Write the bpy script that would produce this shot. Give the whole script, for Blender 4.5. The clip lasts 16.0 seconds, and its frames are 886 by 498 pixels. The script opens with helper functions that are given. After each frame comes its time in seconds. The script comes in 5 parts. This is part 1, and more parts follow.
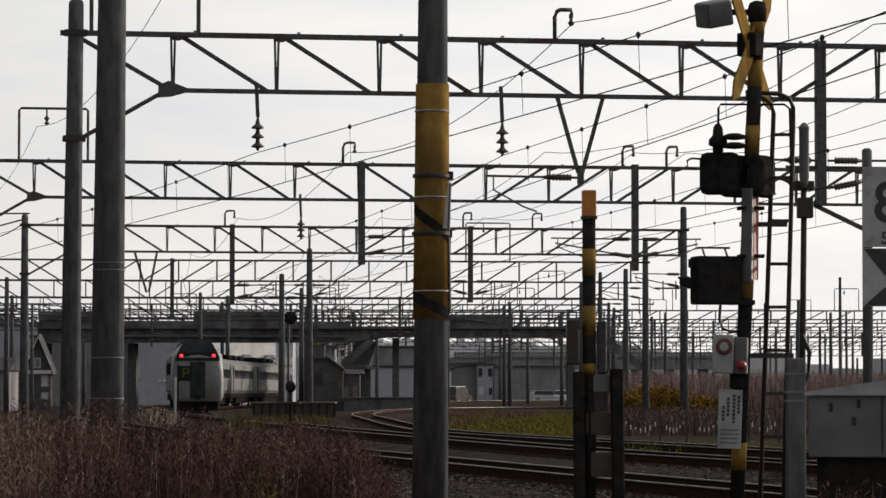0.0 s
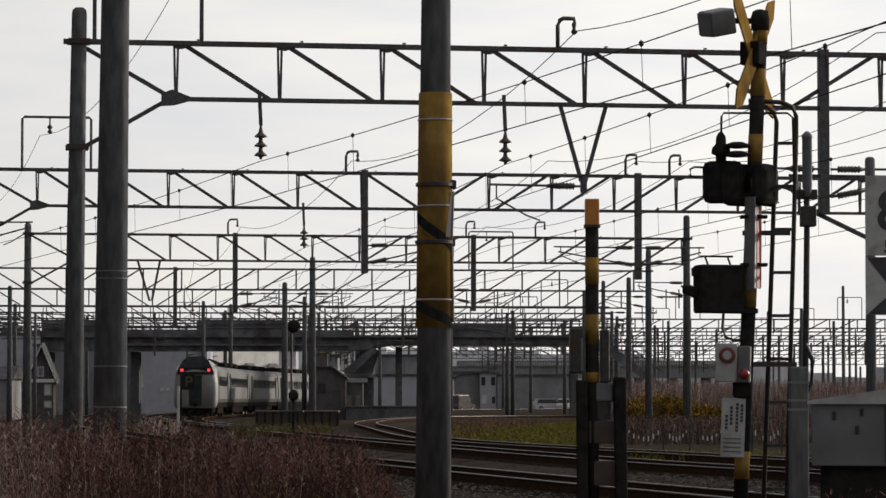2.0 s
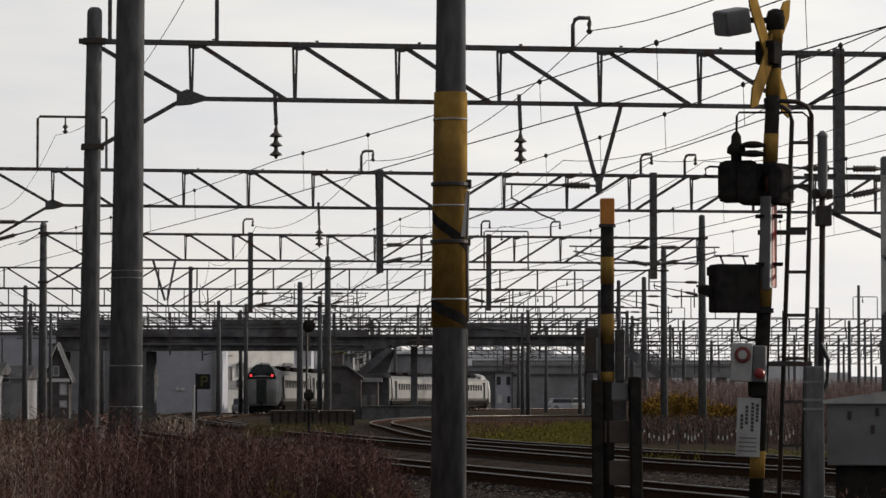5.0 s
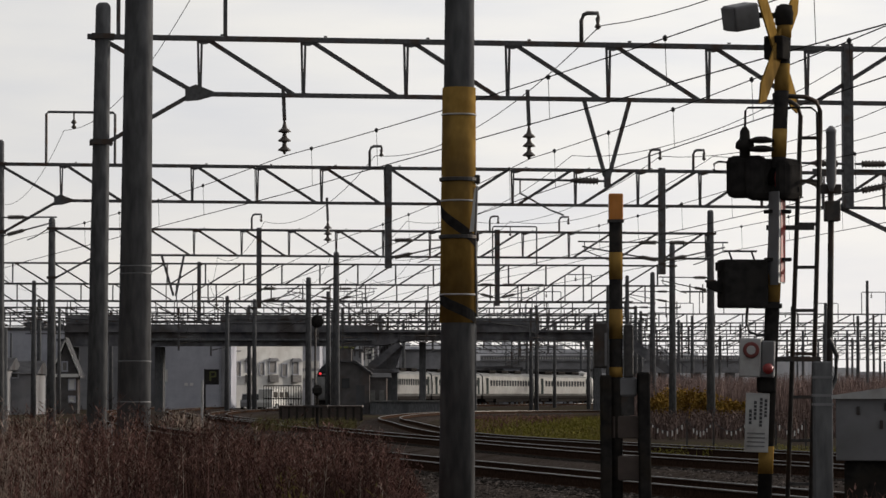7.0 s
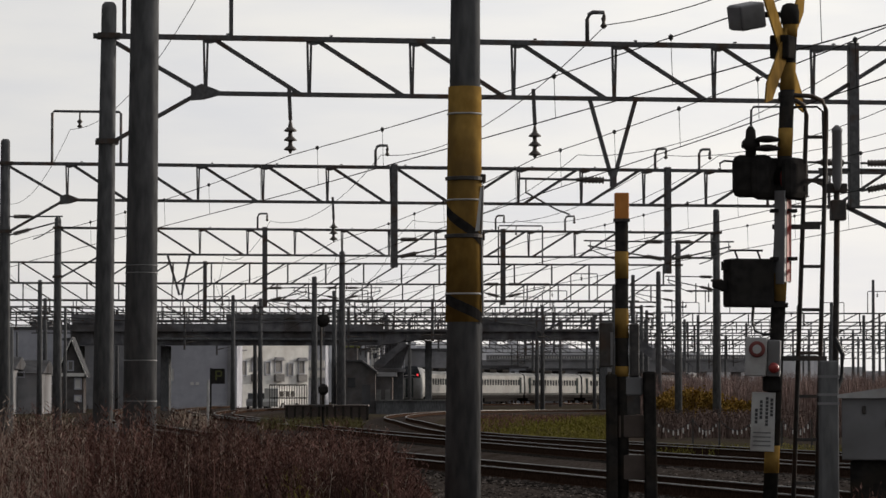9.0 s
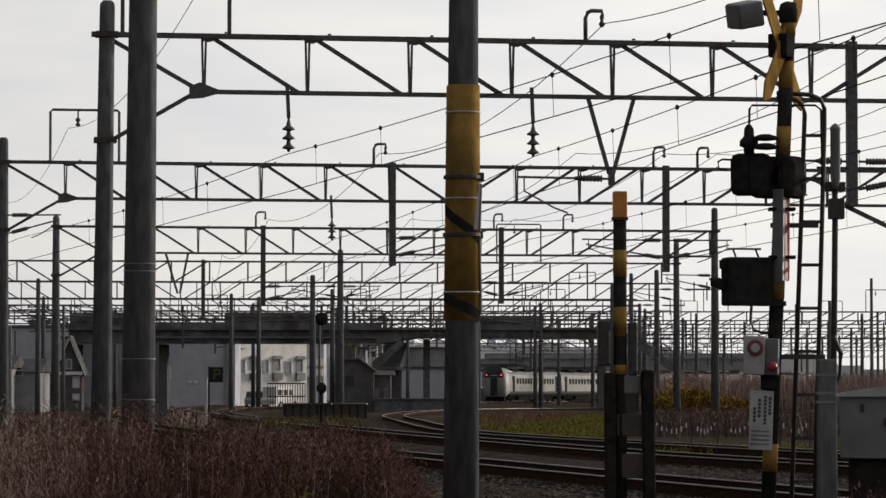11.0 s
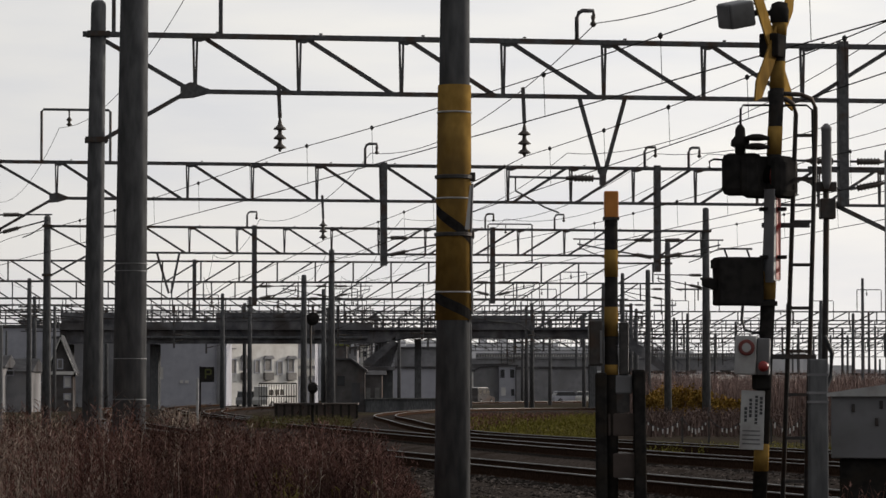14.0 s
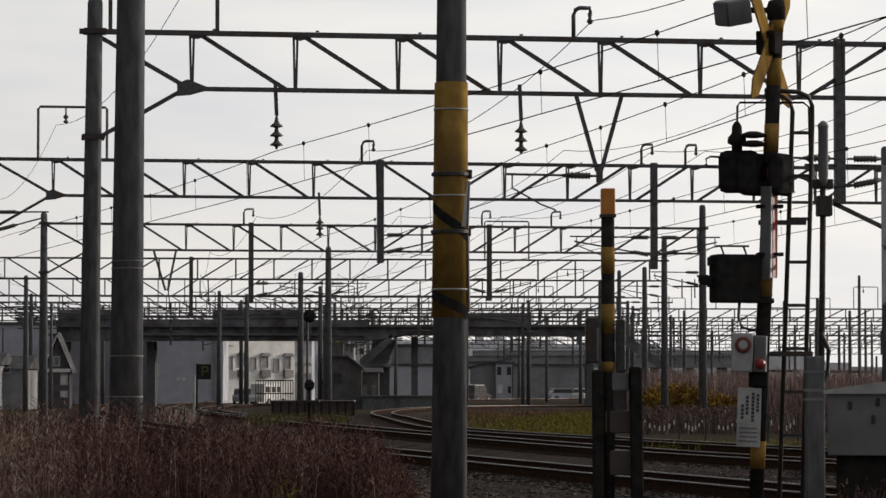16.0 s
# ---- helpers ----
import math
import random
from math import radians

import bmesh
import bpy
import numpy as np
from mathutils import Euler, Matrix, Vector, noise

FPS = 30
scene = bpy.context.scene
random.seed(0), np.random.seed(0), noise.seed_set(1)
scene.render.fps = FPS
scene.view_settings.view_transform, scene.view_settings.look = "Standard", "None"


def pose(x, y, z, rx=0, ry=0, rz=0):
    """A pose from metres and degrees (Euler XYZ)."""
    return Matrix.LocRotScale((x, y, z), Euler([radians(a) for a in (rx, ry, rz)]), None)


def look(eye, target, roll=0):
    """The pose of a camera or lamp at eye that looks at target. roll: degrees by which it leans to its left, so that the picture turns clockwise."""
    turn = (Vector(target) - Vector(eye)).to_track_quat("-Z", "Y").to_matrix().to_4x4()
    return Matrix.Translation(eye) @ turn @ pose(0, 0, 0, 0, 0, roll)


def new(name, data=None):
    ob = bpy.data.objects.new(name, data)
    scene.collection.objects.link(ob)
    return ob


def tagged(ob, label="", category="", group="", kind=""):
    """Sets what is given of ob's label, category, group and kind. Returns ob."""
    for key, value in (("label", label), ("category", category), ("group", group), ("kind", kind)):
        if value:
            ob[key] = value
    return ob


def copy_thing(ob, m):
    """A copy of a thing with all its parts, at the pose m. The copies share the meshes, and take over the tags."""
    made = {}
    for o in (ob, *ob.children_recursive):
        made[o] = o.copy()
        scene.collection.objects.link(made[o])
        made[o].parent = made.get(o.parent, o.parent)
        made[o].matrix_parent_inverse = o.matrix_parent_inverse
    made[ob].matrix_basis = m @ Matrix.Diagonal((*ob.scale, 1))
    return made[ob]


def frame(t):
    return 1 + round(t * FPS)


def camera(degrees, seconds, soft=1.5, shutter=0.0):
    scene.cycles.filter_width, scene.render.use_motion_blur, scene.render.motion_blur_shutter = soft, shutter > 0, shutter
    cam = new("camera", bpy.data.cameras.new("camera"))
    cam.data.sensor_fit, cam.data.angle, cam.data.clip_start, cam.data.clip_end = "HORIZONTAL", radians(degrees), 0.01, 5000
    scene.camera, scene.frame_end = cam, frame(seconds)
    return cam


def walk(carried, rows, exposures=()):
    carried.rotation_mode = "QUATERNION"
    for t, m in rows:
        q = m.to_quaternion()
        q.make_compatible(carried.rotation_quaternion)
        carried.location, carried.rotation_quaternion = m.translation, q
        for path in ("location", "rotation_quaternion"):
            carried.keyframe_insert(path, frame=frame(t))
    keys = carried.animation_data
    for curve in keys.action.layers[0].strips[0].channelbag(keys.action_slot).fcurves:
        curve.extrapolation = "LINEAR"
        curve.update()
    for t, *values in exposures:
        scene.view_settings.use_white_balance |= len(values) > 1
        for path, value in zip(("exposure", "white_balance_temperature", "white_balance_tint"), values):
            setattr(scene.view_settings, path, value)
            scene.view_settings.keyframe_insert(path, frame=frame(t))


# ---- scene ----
cam = camera(15.664, 16.0, soft=1.5)
EYE = (0.0, 0.0, 1.2)
# pan and tilt of the tripod head, degrees from straight ahead: seconds, turn to the left, tilt up
HEAD = [(0, -0.4759, 2.5099), (0.5, -0.4909, 2.5584), (1, -0.4909, 2.6037), (1.5, -0.4574, 2.6336), (2, -0.4223, 2.6637),
        (2.5, -0.3803, 2.6789), (3, -0.3384, 2.6956), (3.5, -0.2949, 2.6789), (4, -0.2446, 2.6789), (6.5, -0.0336, 2.5885),
        (7, 0.0000, 2.5718), (7.5, 0.0284, 2.5584), (8, 0.0603, 2.5584), (8.5, 0.0904, 2.5584), (9, 0.1039, 2.5584),
        (11.5, 0.0436, 2.5283), (12, 0.0100, 2.5283), (12.5, -0.0017, 2.5283), (13, -0.0453, 2.5283), (13.5, -0.0637, 2.5283),
        (14, -0.0821, 2.5283), (14.5, -0.0971, 2.5083), (15, -0.1106, 2.4966), (15.5, -0.1190, 2.4865), (16, -0.1407, 2.4799)]
walk(cam, [(t, pose(*EYE, 90 + up, 0, left)) for t, left, up in HEAD], exposures=[(0, 0.08), (2.5, 0.03), (4, 0.0), (16, -0.02)])

# ---- light ----
SUN_UP, SUN_RIGHT = radians(13.0), radians(55.9)
world = bpy.data.worlds.new("sky")
scene.world = world
world.use_nodes = True
wn, wl = world.node_tree.nodes, world.node_tree.links
bg = wn["Background"]
sky = wn.new("ShaderNodeTexSky")
sky.sky_type, sky.sun_disc = "NISHITA", False
sky.sun_elevation, sky.sun_rotation = SUN_UP, SUN_RIGHT
sky.air_density, sky.dust_density = 1.0, 2.0
coord = wn.new("ShaderNodeTexCoord")
stretch = wn.new("ShaderNodeMapping")
stretch.inputs["Scale"].default_value = (9.0, 9.0, 42.0)
cloud = wn.new("ShaderNodeTexNoise")
cloud.inputs["Scale"].default_value, cloud.inputs["Detail"].default_value = 1.3, 5.0
veil = wn.new("ShaderNodeValToRGB")
veil.color_ramp.elements[0].position, veil.color_ramp.elements[0].color = 0.30, (0.80, 0.80, 0.83, 1)
veil.color_ramp.elements[1].position, veil.color_ramp.elements[1].color = 0.70, (0.955, 0.925, 0.885, 1)
toward = wn.new("ShaderNodeVectorMath")
toward.operation = "DOT_PRODUCT"
toward.inputs[1].default_value = (math.sin(SUN_RIGHT) * math.cos(SUN_UP), math.cos(SUN_RIGHT) * math.cos(SUN_UP), math.sin(SUN_UP))
glow = wn.new("ShaderNodeMapRange")
glow.inputs["From Min"].default_value, glow.inputs["From Max"].default_value = -0.5, 0.63
glow.inputs["To Min"].default_value, glow.inputs["To Max"].default_value = 0.54, 1.0
fall = wn.new("ShaderNodeMath")
fall.operation = "POWER"
fall.inputs[1].default_value = 2.2
thin = wn.new("ShaderNodeVectorMath")
thin.operation = "SCALE"
both = wn.new("ShaderNodeMixRGB")
both.inputs["Fac"].default_value = 0.9
dim = wn.new("ShaderNodeVectorMath")
dim.operation = "SCALE"
dim.inputs["Scale"].default_value = 0.1
wl.new(coord.outputs["Generated"], stretch.inputs["Vector"])
wl.new(stretch.outputs[0], cloud.inputs["Vector"])
wl.new(cloud.outputs["Fac"], veil.inputs["Fac"])
wl.new(coord.outputs["Generated"], toward.inputs[0])
wl.new(toward.outputs["Value"], glow.inputs["Value"])
wl.new(veil.outputs["Color"], thin.inputs[0])
wl.new(glow.outputs["Result"], fall.inputs[0])
wl.new(fall.outputs[0], thin.inputs["Scale"])
wl.new(sky.outputs["Color"], dim.inputs[0])
wl.new(dim.outputs[0], both.inputs["Color1"])
wl.new(thin.outputs[0], both.inputs["Color2"])
wl.new(both.outputs["Color"], bg.inputs["Color"])
bg.inputs["Strength"].default_value = 1.07

sun = new("sun", bpy.data.lights.new("sun", "SUN"))
sun.data.energy, sun.data.angle, sun.data.color = 3.2, radians(2.0), (1.0, 0.9, 0.78)
sun.matrix_world = look((0, 0, 0), (-math.sin(SUN_RIGHT), -math.cos(SUN_RIGHT), -math.tan(SUN_UP)))


# ---- materials ----
def material(name, dark, light, rough=0.7, metal=0.0, grain=8.0, bump=0.15, spots=None, spot_size=1.5, stretch_z=1.0, vary=0.0, glow_=0.0):
    """Two tones mixed by grain, large stains of a third tone, and a fine relief."""
    m = bpy.data.materials.new(name)
    m.use_nodes = True
    n, l = m.node_tree.nodes, m.node_tree.links
    b = n["Principled BSDF"]
    co = n.new("ShaderNodeTexCoord")
    mp = n.new("ShaderNodeMapping")
    mp.inputs["Scale"].default_value = (1, 1, stretch_z)
    l.new(co.outputs["Object"], mp.inputs["Vector"])
    fine = n.new("ShaderNodeTexNoise")
    fine.inputs["Scale"].default_value, fine.inputs["Detail"].default_value = grain, 6
    l.new(mp.outputs[0], fine.inputs["Vector"])
    ramp = n.new("ShaderNodeValToRGB")
    ramp.color_ramp.elements[0].position, ramp.color_ramp.elements[0].color = 0.35, (*dark, 1)
    ramp.color_ramp.elements[1].position, ramp.color_ramp.elements[1].color = 0.68, (*light, 1)
    l.new(fine.outputs["Fac"], ramp.inputs["Fac"])
    out = ramp.outputs["Color"]
    if spots:
        big = n.new("ShaderNodeTexNoise")
        big.inputs["Scale"].default_value, big.inputs["Detail"].default_value = spot_size, 4
        l.new(mp.outputs[0], big.inputs["Vector"])
        edge = n.new("ShaderNodeValToRGB")
        edge.color_ramp.elements[0].position, edge.color_ramp.elements[1].position = 0.5, 0.66
        l.new(big.outputs["Fac"], edge.inputs["Fac"])
        mx = n.new("ShaderNodeMixRGB")
        mx.inputs["Color2"].default_value = (*spots, 1)
        l.new(edge.outputs["Color"], mx.inputs["Fac"])
        l.new(out, mx.inputs["Color1"])
        out = mx.outputs["Color"]
    if vary:
        info = n.new("ShaderNodeNewGeometry")
        hsv = n.new("ShaderNodeHueSaturation")
        rng = n.new("ShaderNodeMapRange")
        rng.inputs["To Min"].default_value, rng.inputs["To Max"].default_value = 1 - vary, 1 + vary
        l.new(info.outputs["Random Per Island"], rng.inputs["Value"])
        l.new(rng.outputs["Result"], hsv.inputs["Value"])
        l.new(out, hsv.inputs["Color"])
        out = hsv.outputs["Color"]
    l.new(out, b.inputs["Base Color"])
    b.inputs["Roughness"].default_value, b.inputs["Metallic"].default_value = rough, metal
    if rough >= 0.8:
        b.inputs["Specular IOR Level"].default_value = 0.0
    if bump:
        bp = n.new("ShaderNodeBump")
        bp.inputs["Strength"].default_value, bp.inputs["Distance"].default_value = bump, 0.02
        l.new(fine.outputs["Fac"], bp.inputs["Height"])
        l.new(bp.outputs["Normal"], b.inputs["Normal"])
    if glow_:
        b.inputs["Emission Color"].default_value = (*light, 1)
        b.inputs["Emission Strength"].default_value = glow_
    return m


STEEL = material("grey painted steel", (0.055, 0.056, 0.06), (0.10, 0.10, 0.105), 0.6, 0.2, 14, 0.1, (0.06, 0.035, 0.025), 2.5)
OLD_STEEL = material("dark weathered steel", (0.03, 0.028, 0.028), (0.055, 0.05, 0.048), 0.65, 0.2, 18, 0.1, (0.05, 0.03, 0.02), 3)
CONCRETE = material("grey spun concrete", (0.09, 0.092, 0.097), (0.155, 0.158, 0.164), 0.85, 0, 11, 0.3, (0.083, 0.084, 0.088), 0.9, 0.25)
YELLOW = material("faded yellow sleeve", (0.18, 0.108, 0.03), (0.29, 0.18, 0.052), 0.8, 0, 9, 0.1, (0.11, 0.07, 0.028), 1.6, 0.6)
BLACK = material("black paint", (0.018, 0.017, 0.017), (0.034, 0.032, 0.03), 0.8, 0, 12, 0.1, (0.03, 0.025, 0.02), 3)
CABLE = material("black cable", (0.02, 0.02, 0.022), (0.035, 0.035, 0.04), 0.6, 0.2, 6, 0)
WIRE = material("oxidised copper wire", (0.035, 0.035, 0.035), (0.055, 0.052, 0.05), 0.8, 0.0, 6, 0)
PORCELAIN = material("brown insulator porcelain", (0.05, 0.04, 0.035), (0.09, 0.075, 0.065), 0.6, 0, 20, 0)
RAIL = material("worn rail steel", (0.035, 0.032, 0.03), (0.09, 0.086, 0.082), 0.5, 0.8, 20, 0.05, (0.03, 0.022, 0.018), 0.7)
RUST = material("rusty rail side", (0.03, 0.018, 0.013), (0.055, 0.034, 0.025), 0.85, 0.0, 18, 0.2)
SLEEPER = material("weathered sleeper", (0.02, 0.018, 0.016), (0.05, 0.045, 0.04), 0.9, 0, 16, 0.3)
BALLAST = material("brown ballast stone", (0.022, 0.019, 0.017), (0.085, 0.07, 0.062), 0.95, 0, 16, 0.8, (0.034, 0.027, 0.023), 0.6)
EARTH = material("dark earth", (0.024, 0.02, 0.017), (0.062, 0.05, 0.041), 0.95, 0, 2.5, 0.6, (0.05, 0.046, 0.026), 0.15)
CASING = material("black signal casing", (0.018, 0.017, 0.017), (0.034, 0.032, 0.031), 0.8, 0, 9, 0.05, (0.03, 0.028, 0.026), 4)
RED = material("dull red enamel", (0.22, 0.02, 0.02), (0.32, 0.035, 0.03), 0.4, 0, 9, 0.05)
AMBER = material("amber plastic", (0.46, 0.16, 0.02), (0.55, 0.21, 0.035), 0.35, 0, 9, 0.05)
DULL_RED = material("faded red paint", (0.13, 0.03, 0.028), (0.20, 0.05, 0.045), 0.7, 0, 9, 0.05)
WHITE = material("chalky white enamel", (0.36, 0.36, 0.365), (0.46, 0.46, 0.455), 0.6, 0, 5, 0.05, (0.28, 0.27, 0.265), 3)
BOXGREY = material("light grey cabinet paint", (0.13, 0.13, 0.14), (0.19, 0.19, 0.20), 0.7, 0, 4, 0.05, (0.10, 0.10, 0.10), 2)
BROWN = material("brown painted plate", (0.05, 0.036, 0.03), (0.075, 0.055, 0.047), 0.7, 0, 6, 0.1)
INK = material("dark printing", (0.03, 0.03, 0.035), (0.05, 0.05, 0.055), 0.6, 0, 6, 0)
STRAW = material("dry reddish weed", (0.11, 0.058, 0.05), (0.275, 0.158, 0.132), 0.9, 0, 3, 0, (0.068, 0.037, 0.033), 0.8, 1, 0.6)
PALE = material("pale dry stalk", (0.30, 0.235, 0.19), (0.46, 0.375, 0.31), 0.9, 0, 3, 0, None, 1, 1, 0.5)
GRASS = material("yellow green grass", (0.12, 0.115, 0.022), (0.21, 0.18, 0.05), 0.9, 0, 1.2, 0, (0.13, 0.10, 0.055), 0.25, 1, 0.4)
BUSH = material("ochre autumn leaf", (0.17, 0.105, 0.025), (0.31, 0.19, 0.05), 0.85, 0, 2, 0, (0.10, 0.08, 0.02), 0.7, 1, 0.4)
BRUSH = material("reddish brown twig", (0.17, 0.12, 0.11), (0.32, 0.24, 0.215), 0.9, 0, 2, 0, None, 1, 1, 0.4)
BANK = material("dull brown bank brush", (0.075, 0.054, 0.049), (0.16, 0.118, 0.105), 0.9, 0, 3, 0, None, 1, 1, 0.5)
DECK = material("grey bridge steel", (0.09, 0.09, 0.10), (0.20, 0.198, 0.208), 0.8, 0.0, 1.1, 0.2, (0.085, 0.075, 0.072), 0.35)
WALL_WHITE = material("white wall cladding", (0.55, 0.54, 0.52), (0.66, 0.65, 0.63), 0.7, 0, 1.5, 0.1, (0.48, 0.46, 0.44), 0.4)
WALL_GREY = material("blue grey wall", (0.36, 0.365, 0.41), (0.44, 0.445, 0.49), 0.8, 0, 1.2, 0.1, (0.32, 0.32, 0.36), 0.3)
WALL_DARK = material("dark grey wall", (0.20, 0.20, 0.213), (0.28, 0.277, 0.288), 0.8, 0, 1.2, 0.1, (0.16, 0.157, 0.16), 0.3)
ROOF = material("dark roof sheet", (0.07, 0.07, 0.075), (0.11, 0.11, 0.115), 0.85, 0.0, 2, 0.1, (0.055, 0.05, 0.05), 0.5)
GLASS = material("dark window glass", (0.02, 0.022, 0.025), (0.04, 0.042, 0.047), 0.12, 0, 2, 0)
CURTAIN = material("curtained window", (0.13, 0.12, 0.12), (0.20, 0.19, 0.18), 0.4, 0, 6, 0)
KERB = material("pale platform edge", (0.14, 0.14, 0.137), (0.22, 0.22, 0.213), 0.8, 0, 3, 0.1, (0.11, 0.11, 0.105), 0.8)
# sun and shade balanced in colour: body base darker, shaded nose and cab lighter
SILVER = material("brushed train body, darkened for its sunlit side", (0.062, 0.064, 0.064), (0.095, 0.098, 0.097), 0.6, 0.0, 2, 0.02, (0.055, 0.053, 0.051), 0.4)
NOSE = material("pale train nose, lightened against its shade", (0.19, 0.19, 0.19), (0.26, 0.26, 0.258), 0.6, 0.0, 2, 0.02, (0.16, 0.155, 0.15), 0.6)
TRAIN_DARK = material("dark train glazing", (0.022, 0.024, 0.027), (0.036, 0.039, 0.043), 0.8, 0, 3, 0)
TRAIN_GREEN = material("dark green train stripe", (0.028, 0.033, 0.033), (0.042, 0.049, 0.048), 0.8, 0, 3, 0)
UNDER = material("underfloor grime", (0.012, 0.011, 0.011), (0.028, 0.025, 0.024), 0.85, 0.1, 5, 0.1)
TAIL = material("lit red tail lamp", (0.9, 0.03, 0.03), (1.0, 0.05, 0.06), 0.3, 0, 3, 0, glow_=1.3)
SIGN_Y = material("yellow green sign face", (0.055, 0.06, 0.01), (0.085, 0.09, 0.018), 0.6, 0, 3, 0)
DULL_GRASS = material("dull olive grass", (0.07, 0.07, 0.025), (0.15, 0.13, 0.06), 0.9, 0, 1.2, 0, (0.12, 0.10, 0.06), 0.6, 1, 0.4)
DARK_WEED = material("dark dead dock", (0.042, 0.025, 0.021), (0.10, 0.06, 0.05), 0.9, 0, 3, 0, None, 1, 1, 0.5)
STONE = material("ballast stone", (0.036, 0.031, 0.028), (0.115, 0.097, 0.088), 0.95, 0, 30, 0.3, None, 1, 1, 0.6)
TRAIN_WINDOW = material("dusty train window", (0.02, 0.022, 0.024), (0.038, 0.04, 0.042), 0.8, 0, 3, 0)
SHED = material("dark brown shed sheet", (0.085, 0.08, 0.08), (0.135, 0.128, 0.128), 0.85, 0, 1.4, 0.1, (0.10, 0.075, 0.065), 0.4)
MOSS = material("yellow green sheet roof", (0.16, 0.17, 0.06), (0.24, 0.25, 0.10), 0.85, 0, 1.5, 0.1)
GREEN_WEED = material("yellowing weed leaf", (0.12, 0.105, 0.028), (0.24, 0.20, 0.06), 0.9, 0, 3, 0, None, 1, 1, 0.5)
# far town walls: the haze of distance is put into this pale base
HAZE_WALL = material("distant facade paled for haze", (0.50, 0.505, 0.53), (0.62, 0.622, 0.64), 0.85, 0, 0.4, 0, (0.40, 0.40, 0.43), 0.1)


# ---- mesh helpers ----
def part(name, bm, mat, parent=None, label=""):
    me = bpy.data.meshes.new(name)
    bm.to_mesh(me)
    bm.free()
    me.materials.append(mat)
    ob = new(name, me)
    ob.parent = parent
    if label:
        ob["label"] = label
    return ob


def thing(name, m, label, category, group="", kind=""):
    ob = new(name)
    ob.empty_display_size = 0.2
    ob.matrix_world = m
    return tagged(ob, label, category, group, kind)


def mesh_thing(name, bm, mat, m, label, category, group="", kind="", smooth=False):
    ob = part(name, bm, mat)
    ob.matrix_world = m
    if smooth:
        shade(ob)
    return tagged(ob, label, category, group, kind)


def shade(ob):
    for p in ob.data.polygons:
        p.use_smooth = True
    return ob


def box(x0, x1, y0, y1, z0, z1, bevel=0.0, bm=None):
    own = bmesh.new()
    v = [own.verts.new((x, y, z)) for x in (x0, x1) for y in (y0, y1) for z in (z0, z1)]
    for f in ((0, 1, 3, 2), (4, 6, 7, 5), (0, 4, 5, 1), (2, 3, 7, 6), (0, 2, 6, 4), (1, 5, 7, 3)):
        own.faces.new([v[i] for i in f])
    if bevel:
        bmesh.ops.bevel(own, geom=own.edges[:], offset=bevel, segments=2, affect="EDGES", profile=0.5)
    return merge(bm, own)


def merge(bm, own):
    if bm is None:
        return own
    me = bpy.data.meshes.new("tmp")
    own.to_mesh(me)
    own.free()
    bm.from_mesh(me)
    bpy.data.meshes.remove(me)
    return bm


def bar(p, q, w, h=None, bm=None, up=(0, 1, 0)):
    """A straight bar of cross-section w by h from p to q."""
    bm = bm or bmesh.new()
    p, q, h = Vector(p), Vector(q), h or w
    d = (q - p).normalized()
    a = d.cross(Vector(up))
    if a.length < 0.05:
        a = d.cross(Vector((1, 0, 0)))
    a.normalize()
    b = a.cross(d).normalized()
    ring = [[bm.verts.new(e + a * (i * w / 2) + b * (j * h / 2)) for i, j in ((-1, -1), (1, -1), (1, 1), (-1, 1))] for e in (p, q)]
    for i in range(4):
        k = (i + 1) % 4
        bm.faces.new((ring[0][i], ring[0][k], ring[1][k], ring[1][i]))
    bm.faces.new(ring[0][::-1])
    bm.faces.new(ring[1])
    return bm


def tube(points, r, n=6, bm=None, r1=None):
    """A round bar along points; r1: the radius at its end."""
    bm = bm or bmesh.new()
    pts = [Vector(p) for p in points]
    rings = []
    for i, p in enumerate(pts):
        d = (pts[min(i + 1, len(pts) - 1)] - pts[max(i - 1, 0)]).normalized()
        a = d.cross(Vector((0, 0, 1)))
        if a.length < 0.15:
            a = d.cross(Vector((0, 1, 0)))
        a.normalize()
        b = d.cross(a)
        rr = r if r1 is None else r + (r1 - r) * i / (len(pts) - 1)
        rings.append([bm.verts.new(p + (a * math.cos(k * 2 * math.pi / n) + b * math.sin(k * 2 * math.pi / n)) * rr) for k in range(n)])
    for u, v in zip(rings, rings[1:]):
        for k in range(n):
            bm.faces.new((u[k], u[(k + 1) % n], v[(k + 1) % n], v[k]))
    bm.faces.new(rings[0][::-1])
    bm.faces.new(rings[-1])
    return bm


def lathe(profile, n=16, bm=None, m=None):
    """A turned body about z from (radius, height) pairs; m places it."""
    bm = bm or bmesh.new()
    m = m or Matrix()
    rings = [[bm.verts.new(m @ Vector((r * math.cos(k * 2 * math.pi / n), r * math.sin(k * 2 * math.pi / n), z))) for k in range(n)] for r, z in profile]
    for u, v in zip(rings, rings[1:]):
        for k in range(n):
            bm.faces.new((u[k], u[(k + 1) % n], v[(k + 1) % n], v[k]))
    bm.faces.new(rings[0][::-1])
    bm.faces.new(rings[-1])
    return bm


def prism(outline, y0, y1, bm=None):
    """An outline in x and z, with thickness along y."""
    bm = bm or bmesh.new()
    a = [bm.verts.new((x, y0, z)) for x, z in outline]
    b = [bm.verts.new((x, y1, z)) for x, z in outline]
    for i in range(len(a)):
        k = (i + 1) % len(a)
        bm.faces.new((a[i], a[k], b[k], b[i]))
    bm.faces.new(a[::-1])
    bm.faces.new(b)
    bmesh.ops.recalc_face_normals(bm, faces=bm.faces[:])
    return bm


